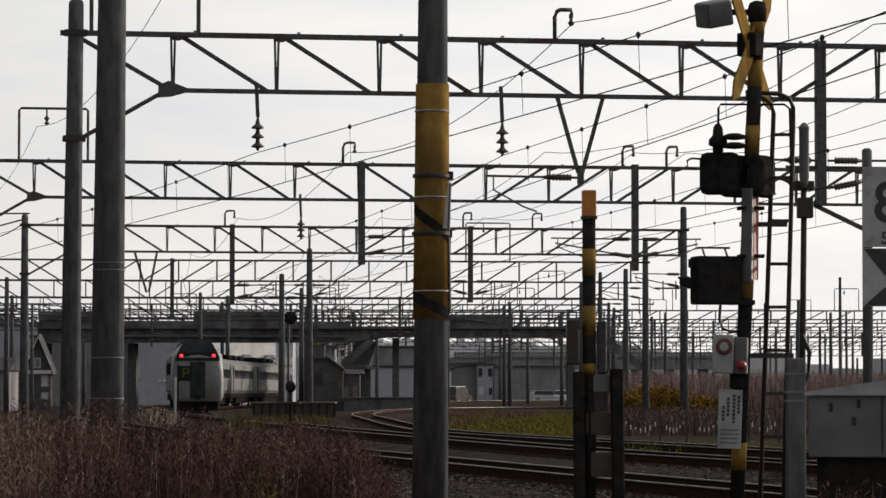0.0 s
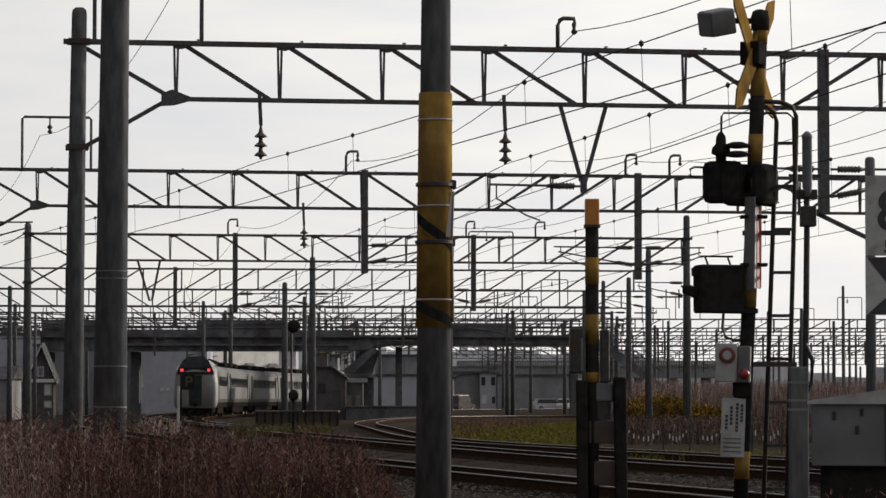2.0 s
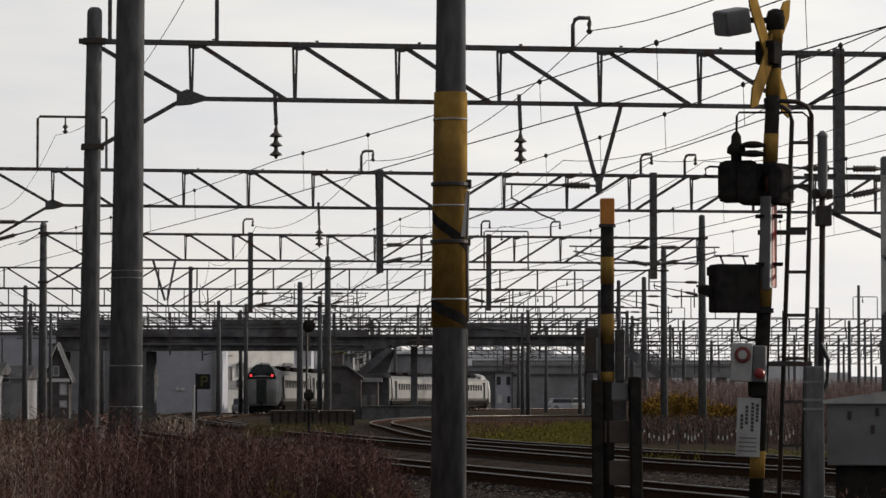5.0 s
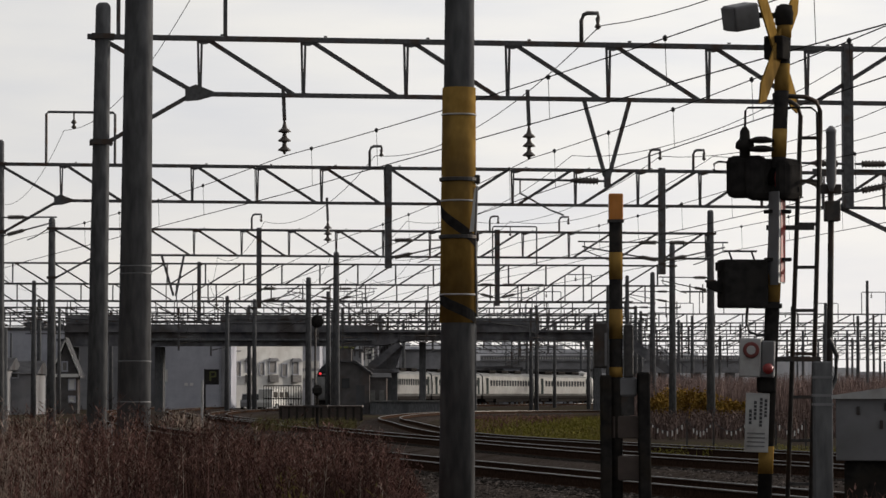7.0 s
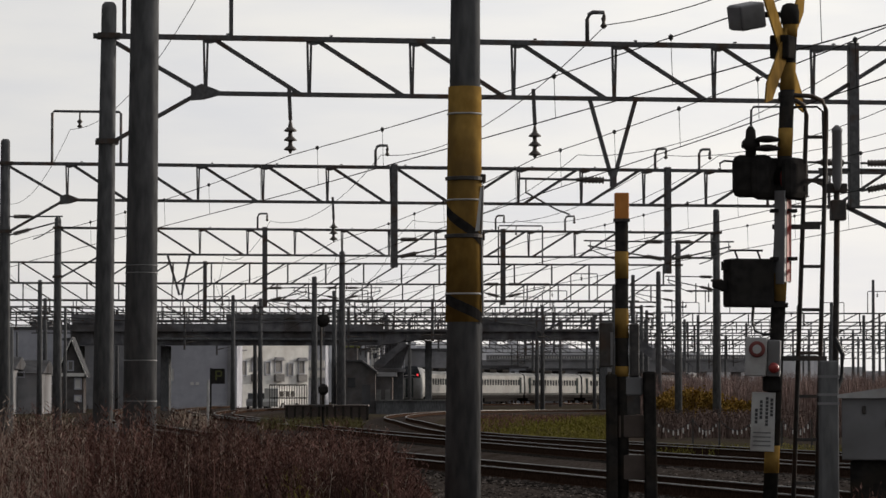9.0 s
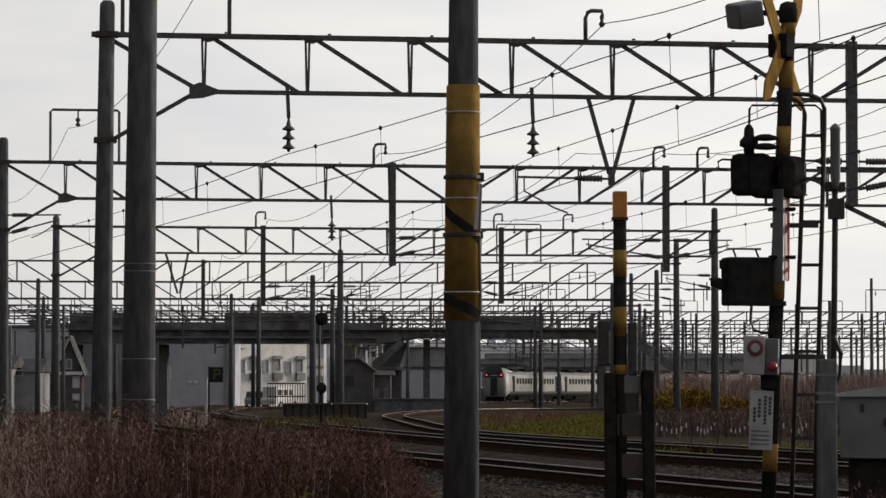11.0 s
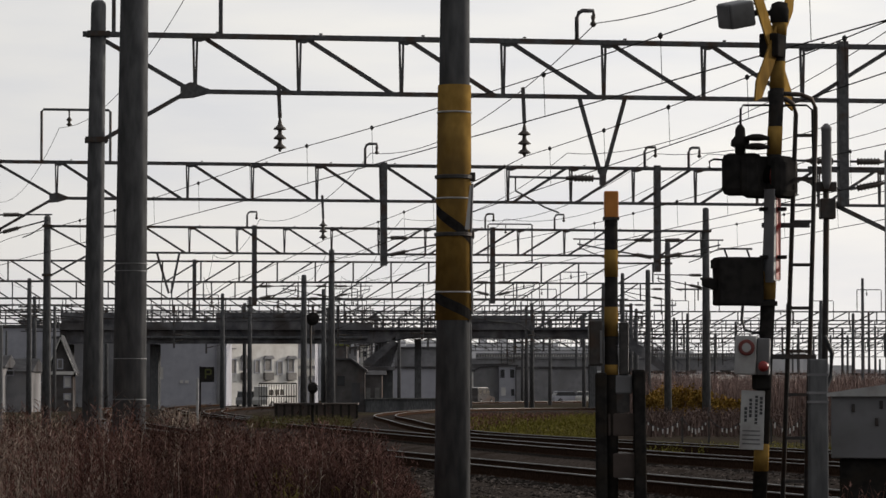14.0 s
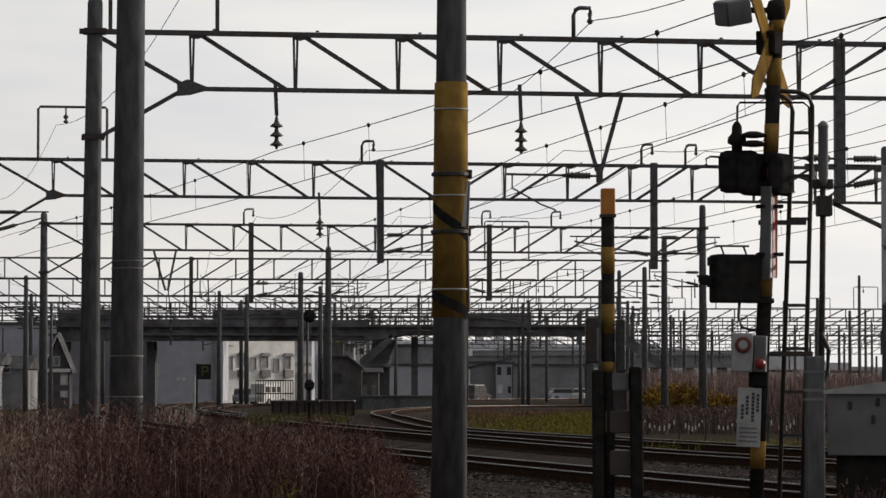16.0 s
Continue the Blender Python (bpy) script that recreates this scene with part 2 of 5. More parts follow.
def bend(p, q, r, z):
    """Points of a pipe that rises from p to height z and turns over towards q."""
    p, q = Vector(p), Vector(q)
    d = (q - p).normalized()
    arc = [p + d * (r - r * math.cos(a)) + Vector((0, 0, z - r + r * math.sin(a))) - Vector((0, 0, p.z)) for a in (0, 0.4, 0.8, 1.2, 1.57)]
    return [p] + arc + [Vector((q.x, q.y, z))]


def spline(points, step=2.0):
    """Evenly flowing points (x, y) through the given ones."""
    p = [Vector(a) for a in points]
    p = [2 * p[0] - p[1]] + p + [2 * p[-1] - p[-2]]
    out = []
    for a, b, c, d in zip(p, p[1:], p[2:], p[3:]):
        n = max(1, int((c - b).length / step))
        for i in range(n):
            t = i / n
            out.append(0.5 * (2 * b + (c - a) * t + (2 * a - 5 * b + 4 * c - d) * t * t + (3 * b - a - 3 * c + d) * t ** 3))
    return out + [p[-2]]


def sides(line, off):
    """The line moved sideways by off, to the right of its way."""
    out = []
    for i, p in enumerate(line):
        d = (line[min(i + 1, len(line) - 1)] - line[max(i - 1, 0)]).normalized()
        out.append(p + Vector((d.y, -d.x)) * off)
    return out


def sweep(line, profile, bm=None):
    """Sweeps a profile of (sideways, height) pairs along a line on the ground."""
    bm = bm or bmesh.new()
    rows = [sides(line, u) for u, _ in profile]
    rings = [[bm.verts.new((rows[k][i].x, rows[k][i].y, profile[k][1])) for k in range(len(profile))] for i in range(len(line))]
    for a, b in zip(rings, rings[1:]):
        for k in range(len(profile) - 1):
            bm.faces.new((a[k], a[k + 1], b[k + 1], b[k]))
    bmesh.ops.recalc_face_normals(bm, faces=bm.faces[:])
    return bm


# ---- ground and tracks ----
GROUND = -0.3
bm = bmesh.new()
bmesh.ops.create_grid(bm, x_segments=60, y_segments=60, size=2500)
for v in bm.verts:
    v.co.z = 0.0
mesh_thing("ground", bm, EARTH, pose(0, 1000, GROUND), "dark brown bare earth of a railway yard", "ground", kind="structure")


def express_line():
    """The express line in plan: a curve that tightens to the right as it runs away."""
    x, y, out = -5.83, 131.76, []
    for k in range(-20, 211):
        s = 2.0 * k
        if k % 5 == 0:
            out.append((x, y))
        h = -0.10941 + 0.0017734 * (s + 1) + 2.123e-6 * (s + 1) ** 2
        x, y = x + 2.0 * math.sin(h), y + 2.0 * math.cos(h)
    return out


BEDS = []


def railway(points, label, far=98):
    BEDS.append(label)
    low = -0.17 - 0.012 * len(BEDS)
    line = spline(points, 2.0)
    t = thing("track", Matrix(), label, "railway track", "tracks of the yard", "structure")
    shade(part("ballast_bed", sweep(line, [(-2.1, GROUND - 0.02), (-1.45, low), (1.45, low), (2.1, GROUND - 0.02)]), BALLAST, t, "brown crushed-stone ballast"))
    for off in (-0.534, 0.534):
        r = part("rail", sweep(sides(line, off), [(-0.06, -0.17), (-0.012, -0.15), (-0.012, -0.04), (-0.032, -0.03), (-0.032, -0.006), (0.032, -0.006), (0.032, -0.03), (0.012, -0.04), (0.012, -0.15), (0.06, -0.17)]), RUST, t)
        part("rail_head", sweep(sides(line, off), [(-0.034, -0.012), (-0.03, 0.0), (0.03, 0.0), (0.034, -0.012)]), RAIL, r, "polished running surface")
    bm = bmesh.new()
    dense, run = spline(points, 0.65), 0
    for i in range(0, len(dense) - 1):
        if dense[i].y < far:
            d = (dense[i + 1] - dense[i]).normalized()
            n = Vector((d.y, -d.x)) * 1.05
            bar((dense[i].x - n.x, dense[i].y - n.y, -0.215), (dense[i].x + n.x, dense[i].y + n.y, -0.215), 0.1, 0.2, bm, (d.x, d.y, 0))
    if bm.verts:
        ob = part("sleepers", bm, SLEEPER, t)
        ob["kind"] = "stuff"
    else:
        bm.free()
    return t


railway([(13.8, 25.2), (6.9, 52.5), (3.7, 65.8), (-1.2, 93.8), (-5.0, 119), (-9.0, 147), (-15.2, 189), (-19.5, 238), (-21, 294), (-19, 364)], "worn main track with shiny rails on brown ballast")
railway([(9.2, 21), (4.3, 39.55), (0.1, 58.1), (-3.8, 77), (-7.8, 98), (-14, 140), (-22, 210), (-28, 315)], "worn main track with shiny rails on brown ballast")
EXPRESS = express_line()
railway(EXPRESS, "curving main track of the express, on brown ballast")
railway([(10.6, 52.5), (3.9, 80.5), (0.95, 95.9), (-0.4, 112), (-1.6, 136.5), (-2.7, 162.4), (-2.2, 187.6), (-0.4, 208.6), (3.0, 222.6), (8.5, 231), (16, 235.9), (27, 238.7)], "sharply curving siding with lit rails")


# ---- overhead gantries ----
ZT, ZB = 8.0, 6.93


def mast(r, top, lean=0.0, base=GROUND, n=14, cap=True):
    """A spun concrete mast, tapered, with a domed cap."""
    h = top - base
    prof = [(r + h / 150, base - 0.4), (r, top - 0.12)] + ([(r * 0.93, top - 0.05), (r * 0.6, top)] if cap else [(r, top)])
    bm = lathe(prof, n)
    for v in bm.verts:
        v.co.x += lean * (v.co.z - base)
    return bm


def gantry(dist, turn, s0, s1, first, step, flip, columns, drops=(), chord=0.1, far=False):
    """A lattice gantry across the tracks. columns: place along the beam, top, radius, lean; drops: place and lower end."""
    t = thing("overhead_gantry", pose(0, dist, GROUND, 0, 0, turn) @ Matrix.Diagonal((1 - 0.52 * radians(turn) ** 2, 1, 1, 1)), "dark grey steel lattice gantry over the tracks", "gantry", "overhead gantries")
    g = GROUND
    zt, zb = ZT - g, ZB - g
    part("top_chord", bar((s0, 0, zt), (s1, 0, zt), chord * 0.9, chord * 1.3), STEEL, t)
    a = first
    while a - step > s0 + 0.3:
        a -= step
    part("bottom_chord", bar((first if not far else s0, 0, zb), (s1, 0, zb), chord * 0.8, chord * 0.9), STEEL, t)
    k = 0
    while a < s1:
        if a >= first - 0.01 or far:
            if far:
                part("strut", bar((a, 0, zb), (a, 0, zt), chord * 0.75, chord * 0.7), STEEL, t)
            else:
                for k in (-1, 1):
                    part("strut", bar((a + k * 0.014, 0, zb), (a + k * 0.038, 0, zt), chord * 0.4, chord * 0.5), STEEL, t)
                part("gusset_plate", prism([(a - 0.07, zt + 0.03), (a + 0.26, zt + 0.03), (a + 0.26, zt - 0.07), (a + 0.1, zt - 0.12), (a - 0.06, zt - 0.1)], -0.045, -0.035), STEEL, t)
                part("bolt_head", box(a + 0.4, a + 0.46, -0.03, 0.03, zt + 0.06, zt + 0.085), STEEL, t)
        b = a + step
        if b < s1 + 0.1 and (a >= first - 0.01 or far):
            if a + step / 2 < flip:
                part("diagonal", bar((a + 0.06 * step, 0.02, zt), (b - 0.08 * step, 0.02, zb), chord * 0.75, chord * 0.6), STEEL, t)
            else:
                part("diagonal", bar((a + 0.08 * step, 0.02, zb), (b - 0.06 * step, 0.02, zt), chord * 0.75, chord * 0.6), STEEL, t)
        a = b
    for s, top, r, lean in columns:
        c = shade(part("column", mast(r, top - g, lean, 0.0, 12), CONCRETE, t, "round grey concrete column"))
        c.location.x = s
        for z in (zt, zb - 0.95) if not far else (zt,):
            for side in (-1, 1):
                k2 = part("clamp", bar((-r * 1.5, side * r * 1.15, 0), (r * 1.5, side * r * 1.15, 0), 0.1, 0.05), OLD_STEEL, c)
                k2.location = (lean * z, 0, z)
    for s, low in drops:
        bm = box(s - 0.1, s + 0.1, -0.1, 0.1, low - g, zt + 0.1, 0.012)
        part("drop_post", bm, STEEL, t, "square hanging steel post")
    return t


def knee(t, col, gus):
    """The bracket at a gantry's end: braces from the column to a gusset plate."""
    zt, zb = ZT - GROUND, ZB - GROUND
    part("brace", bar((col, 0.02, zt - 0.05), (gus, 0.02, zb + 0.05), 0.08, 0.06), STEEL, t)
    part("brace", bar((col, 0.02, zb - 1.0), (gus, 0.02, zb), 0.08, 0.06), STEEL, t)
    part("gusset", prism([(gus - 0.15, zb - 0.14), (gus + 0.1, zb - 0.12), (gus + 0.42, zb - 0.03), (gus + 0.42, zb + 0.04), (gus + 0.05, zb + 0.18), (gus - 0.15, zb + 0.1)], -0.05, 0.05), STEEL, t)


g1 = gantry(62.16, 8.606, -6.936, 11.18, -4.766, 2.017, 8.028, [(-6.731, 8.649, 0.145, 0.011), (10.945, 8.6, 0.145, 0)], [(8.167, 4.836)], 0.105)
knee(g1, -6.633, -4.897)
g2 = gantry(97.3, 8.893, -13.761, 16.437, -11.627, 1.97, 0.28, [(-13.476, 8.721, 0.14, 0), (16.253, 8.6, 0.14, 0)], [(-1.692, 4.98), (6.86, 4.841)], 0.11)
knee(g2, -13.426, -11.694)
g3 = gantry(135.1, 8.893, -16.682, 11.765, -12.594, 2.005, -2.036, [(-16.518, 8.434, 0.14, 0), (11.665, 9.005, 0.14, 0)], [(-7.848, 4.771), (2.338, 4.884)], 0.11)
knee(g3, -16.425, -14.619)
g4 = gantry(170.1, 6.681, -25.104, 12.574, -22.703, 2.017, -18.938, [(-5.697, 8.662, 0.15, 0), (12.389, 9.145, 0.15, 0), (-24.812, 8.6, 0.14, 0)], [(-12.957, 4.898)], 0.105, True)
g5 = gantry(202.3, 5.619, -29.121, 13.565, -26.679, 1.979, -17.205, [(-8.496, 8.482, 0.16, 0), (13.384, 8.881, 0.15, 0), (-25.631, 8.211, 0.13, 0), (11.751, 8.66, 0.12, 0)], [], 0.105, True)
g6 = gantry(237.3, 4.208, -34.134, 14.128, -31.262, 1.947, -6.851, [(-8.476, 8.716, 0.15, 0), (-15.914, 8.368, 0.13, 0), (12.271, 9.183, 0.13, 0), (-28.18, 7.474, 0.1, 0)], [(-1.214, 5.0)], 0.1, True)
FAR = []
for dist, turn, a, b, cols in ((256.2, 3.505, -40, 15.5, (-32, -15, 2.5, 14)), (291.9, 2.101, -42, 19.5, (-30, -10, 8, 18)), (327.6, 0.7, -40, 25, (-28, -4, 20, 24)),
                               (274.4, 2.802, -42, 46, (-16.5, -11.5, 8, 16.5, 30)), (309.4, 1.4, -40, 48, (-20, -6, 14, 24, 40)), (346.5, 0, -30, 58, (-6, 12, 32, 41, 57)),
                               (383.6, -1.4, -10, 64, (10, 28, 48, 63)), (420, -2.802, 0, 76, (18, 36, 50, 75)), (458.5, -4.208, 0, 88, (22, 46, 66, 87)), (546, -5.619, 10, 110, (30, 60, 84, 108))):
    FAR.append(gantry(dist, turn, a, b, a + 0.5, 2.4, (a + b) * 0.45, [(c, 8.7, 0.14, 0) for c in cols], [(cols[1] + 5, 5.2), (cols[2] + 5, 5.2)], 0.13, True))

# ---- the poles before the yard ----
plain = thing("utility_pole", pose(-3.702, 38.5, GROUND), "tall grey concrete pole in dry weeds", "pole")
shade(part("shaft", mast(0.155, 8.4, 0.0085, 0.0, 24), CONCRETE, plain))
for z in (3.02, 2.932, 1.885, 1.399):
    r = 0.155 + (8.4 - z) / 150 + 0.003
    part("strap", lathe([(r, -0.008), (r + 0.004, 0), (r, 0.008)], 24), BOXGREY, plain, "thin steel strap").location = (0.0085 * z, 0, z)
striped = thing("striped_pole", pose(0.133, 31.5, GROUND), "grey concrete pole with a yellow and black guard sleeve", "pole")
LEAN = 0.0055
shade(part("shaft", mast(0.128, 8.0, LEAN, 0.0, 28), CONCRETE, striped))


def sleeve(z0, z1):
    r = lambda z: 0.128 + (8.0 - z) / 150 + 0.012
    bm = lathe([(r(z0) - 0.02, z0), (r(z0), z0 + 0.004), (r(z1), z1), (r(z1) - 0.02, z1 + 0.004)], 28)
    for v in bm.verts:
        v.co.x += LEAN * v.co.z
    return bm


Z0, Z1 = 2.191, 4.496
shade(part("sleeve", sleeve(Z0, Z1), YELLOW, striped, "faded yellow plastic sleeve"))
for z in (4.23, 3.385, 2.467):
    r = 0.128 + (8.0 - z) / 150 + 0.018
    bm = lathe([(r, -0.008), (r + 0.004, 0), (r, 0.008)], 28)
    part("band", bm, WHITE, striped, "thin pale steel strap").location = (LEAN * z, 0, z)

# ---- the level crossing ----
CY = 30.1
XP, LP = 2.971, 0.0468
signal = thing("crossing_signal", pose(XP, CY, GROUND), "level crossing signal post with crossbuck, lamps, bell and ladder", "crossing signal")


def at(place, z, y=0.0):
    """A place beside the post: sideways from its foot, height above the ground, and depth."""
    return Vector((place, y, z))


def shaft(z0, z1, r):
    bm = lathe([(r, z0), (r, z1)], 20)
    for v in bm.verts:
        v.co.x += LP * v.co.z
    return bm


shade(part("shaft", shaft(-0.4, 5.139, 0.068), BLACK, signal, "black steel post"))
for z0, z1 in ((4.832, 4.98), (4.336, 4.59), (3.713, 3.977), (2.356, 2.62), (0.755, 1.009)):
    shade(part("yellow_band", shaft(z0, z1, 0.0705), YELLOW, signal, "scuffed yellow band"))
ZC, XC = 4.727, 0.122
buck = thing("crossbuck", pose(XC + 0.05, -0.1, ZC, 0, 0, 65), "", "")
buck.parent = signal
for a in (45, -45):
    c = math.cos(radians(a))
    bm = prism([(-0.64, -0.1), (-0.80, 0), (-0.64, 0.1), (0.64, 0.1), (0.80, 0), (0.64, -0.1)], -0.008, 0.008)
    bmesh.ops.rotate(bm, verts=bm.verts[:], matrix=Matrix.Rotation(radians(a), 3, "Y"))
    for v in bm.verts:
        v.co.y += 0.02 if a > 0 else 0
    part("board", bm, YELLOW, buck, "pointed yellow board")
part("hub", box(-0.1, 0.1, -0.07, 0.12, -0.11, 0.11, 0.015), CASING, buck)
# top cap and floodlight
shade(part("cap", lathe([(0.06, 0), (0.085, 0.02), (0.09, 0.13), (0.07, 0.19), (0.03, 0.21)], 18, None, Matrix.Translation((LP * 4.9, 0, 4.943))), CASING, signal))
flood = part("floodlight", box(-0.14, 0.13, -0.12, 0.12, -0.12, 0.12, 0.02), BOXGREY, signal, "grey floodlight housing")
flood.matrix_local = pose(-0.164, 0.05, 5.038, 8, -12, 25)
part("lens", box(-0.152, -0.143, -0.105, 0.105, -0.105, 0.105), BOXGREY, flood)
part("bracket", bar((-0.048, 0.05, 5.054), (0.185, 0, 5.044), 0.05), CASING, signal)
# ladder with hooped top
LX = 0.576
hoop = [(0.121, 0, 4.294), (0.438, 0.05, 4.283), (0.533, 0.05, 4.241), (0.57, 0.05, 4.151), (0.57, 0.05, 3.966), (0.444, 0.05, -0.1)]
shade(part("ladder_rail", tube(hoop, 0.022, 8), OLD_STEEL, signal, "bent steel pipe"))
hoop = [(0.121, 0, 4.252), (0.29, 0.05, 4.241), (0.359, 0.05, 4.199), (0.386, 0.05, 4.098), (0.222, 0.05, -0.1)]
shade(part("ladder_rail", tube(hoop, 0.022, 8), OLD_STEEL, signal, "bent steel pipe"))
for i in range(9):
    z = 3.898 - i * 0.405
    k = z / 4.098
    x0, x1 = 0.222 + k * 0.164, 0.444 + k * 0.127
    part("rung", bar((x0, 0.05, z), (x1, 0.05, z), 0.03, 0.03), OLD_STEEL, signal)
for y, x0, x1 in ((3.053, 0.058, 0.507), (1.822, 0.121, 0.56)):
    part("ladder_stay", bar((x0, 0.03, y), (x1, 0.03, y), 0.045, 0.03), OLD_STEEL, signal)


def lamp_head(x, z, turn, name="lamp"):
    """A round signal lamp in a black backing box with a visor."""
    h = part(name, box(-0.19, 0.19, -0.07, 0.07, -0.2, 0.2, 0.068), CASING, signal, "black signal lamp housing")
    h.matrix_local = pose(x, 0, z, 0, 0, turn)
    rot = Matrix.Rotation(radians(90), 4, "X")
    shade(part("lens", lathe([(0.15, 0.071), (0.14, 0.085), (0.0, 0.1)], 20, None, rot), RED, h, "unlit red lens"))
    bm = bmesh.new()
    n = 14
    rings = []
    for y, r in ((-0.07, 0.165), (-0.32, 0.15)):
        rings.append([bm.verts.new((r * math.cos(radians(-20 + 220 * k / n)), y, r * math.sin(radians(-20 + 220 * k / n)))) for k in range(n + 1)])
    for k in range(n):
        bm.faces.new((rings[0][k], rings[0][k + 1], rings[1][k + 1], rings[1][k]))
    bmesh.ops.solidify(bm, geom=bm.faces[:], thickness=0.006)
    shade(part("visor", bm, CASING, h))
    return h


lamp_head(-0.127, 3.528, 168)
lamp_head(0.269, 3.502, 236)
lamp_head(0.016, 3.502, 215)
part("arm", bar((-0.312, 0.02, 3.412), (0.364, 0.02, 3.412), 0.05), CASING, signal)
# bell, horns and their rod
bell = [(0.02, 0.2), (0.045, 0.16), (0.05, 0.09), (0.085, 0.05), (0.09, 0.0), (0.05, -0.02), (0.05, -0.12)]
shade(part("bell", lathe(bell[::-1], 16, None, Matrix.Translation((-0.143, 0, 3.797))), CASING, signal, "black warning bell"))
for z in (3.871, 3.787):
    shade(part("gong", lathe([(0.04, -0.03), (0.12, -0.02), (0.12, 0.005), (0.05, 0.03)], 18, None, Matrix.Translation((0.005, -0.05, z))), CASING, signal))
part("rod", tube([(-0.143, 0, 3.85), (-0.137, 0, 4.146), (-0.116, 0, 4.178), (0.481, 0, 4.178), (0.533, 0, 4.135), (0.544, 0, 3.438)], 0.011, 6), CASING, signal)
part("handle", tube([(-0.354, 0, 3.57), (-0.428, 0, 3.586), (-0.433, 0, 3.649), (-0.391, 0, 3.671), (-0.301, 0, 3.665)], 0.011, 6), CASING, signal)
# lower signal box
lower = part("direction_indicator", box(-0.23, 0.2, -0.12, 0.14, -0.225, 0.225, 0.02), CASING, signal, "black indicator box seen from behind")
lower.matrix_local = pose(-0.153, -0.02, 2.525, 0, 0, 12)
for x in (-0.12, 0.1):
    part("lug", tube([(x, 0, 0.22), (x - 0.03, 0, 0.3)], 0.01, 5), CASING, lower)
part("top_rod", bar((-0.2, 0, 0.305), (0.12, 0, 0.305), 0.018), CASING, lower)
part("side_bracket", prism([(-0.36, 0.02), (-0.36, -0.04), (-0.22, -0.09), (-0.22, 0.03)], -0.04, 0.04), CASING, lower)
part("side_bracket", box(-0.27, -0.22, -0.05, 0.05, 0.12, 0.2), CASING, lower)
part("cable", tube([(-0.127, -0.02, 2.303), (-0.137, -0.02, 2.16), (-0.111, -0.02, 2.076), (-0.021, -0.02, 2.044), (0.058, 0, 2.055)], 0.014, 6), CABLE, signal)
part("foot_clamp", box(-0.048, 0.19, -0.09, 0.09, 2.297, 2.34), CASING, signal)
# narrow red and white plates
pl = part("warning_plate", box(-0.075, 0.075, -0.006, 0.006, 0, 0.834), WHITE, signal, "narrow white and red warning plate")
pl.matrix_local = pose(0.18, -0.09, 2.53, 0, 1.5, 62)
part("red_stripe", box(-0.03, 0.08, -0.011, -0.007, 0.01, 0.829), RED, pl)
pl = part("warning_plate", box(-0.075, 0.075, -0.006, 0.006, 0, 0.871), BOXGREY, signal, "narrow grey plate seen from behind")
pl.matrix_local = pose(0.106, -0.09, 2.514, 0, 1.5, -58)
for z in (2.752, 3.201):
    part("clamp", bar((0.037, -0.02, z), (0.28, -0.02, z), 0.03, 0.16), CASING, signal)
# emergency button box
eb = part("button_box", box(-0.17, 0.03, -0.13, 0.13, -0.19, 0.17, 0.012), WHITE, signal, "chalky white emergency button box")
eb.matrix_local = pose(-0.032, -0.1, 1.843, 0, 1.5, -10)
part("side_door", box(0.034, 0.15, -0.12, 0.12, -0.19, 0.15, 0.012), BOXGREY, eb)
shade(part("ring", lathe([(0.076, 0), (0.076, 0.012), (0.056, 0.014)], 20, None, Matrix.Translation((-0.06, -0.132, 0.06)) @ Matrix.Rotation(radians(90), 4, "X")), DULL_RED, eb, "round red mark"))
part("face", lathe([(0.042, 0), (0.042, 0.017)], 16, None, Matrix.Translation((-0.06, -0.132, 0.06)) @ Matrix.Rotation(radians(90), 4, "X")), WHITE, eb)
shade(part("push_button", lathe([(0.05, 0), (0.05, 0.03), (0.035, 0.06), (0.01, 0.065)], 18, None, Matrix.Translation((0.1, -0.12, -0.11)) @ Matrix.Rotation(radians(90), 4, "X")), RED, eb, "red push button"))
part("plinth", box(-0.037, 0.127, -0.12, 0.08, 1.511, 1.674, 0.02), CASING, signal)
# notice board with vertical lines of writing
nb = part("notice_board", box(-0.11, 0.115, -0.008, 0.008, -0.275, 0.275, 0.004), WHITE, signal, "white notice board with vertical writing")
nb.matrix_local = pose(-0.053, -0.1, 1.231, 0, 2, 8)
for x, z0, z1 in ((0.08, 0.22, 0.05), (0.035, 0.23, -0.02), (-0.02, 0.2, 0.02), (-0.065, 0.12, 0.0)):
    z = z0
    while z > z1:
        h = random.uniform(0.02, 0.032)
        part("writing_bar", box(x - 0.013, x + 0.013, -0.012, -0.009, z - h, z), INK, nb)
        z -= h + 0.008
for z in (-0.1, -0.14, -0.18, -0.22):
    part("writing_bar", box(-0.09, 0.08, -0.012, -0.009, z - 0.006, z + 0.006), BOXGREY, nb)

# ---- barrier machine with amber lamp ----
gate = thing("barrier_machine", pose(1.616, CY, GROUND), "level crossing barrier machine with striped post and amber lamp", "barrier")
shade(part("post", lathe([(0.062, 0.0), (0.062, 3.121)], 20), BLACK, gate, "black and yellow striped post"))
for z0, z1 in ((2.567, 2.82), (2.012, 2.287), (1.653, 1.748)):
    shade(part("yellow_band", lathe([(0.0645, z0), (0.0645, z1)], 20), YELLOW, gate, "scuffed yellow band"))
part("amber_lamp", box(-0.066, 0.068, -0.066, 0.066, 3.116, 3.37, 0.012), AMBER, gate, "square amber lamp")
part("lamp_base", box(-0.075, 0.075, -0.07, 0.07, 3.1, 3.127), OLD_STEEL, gate)
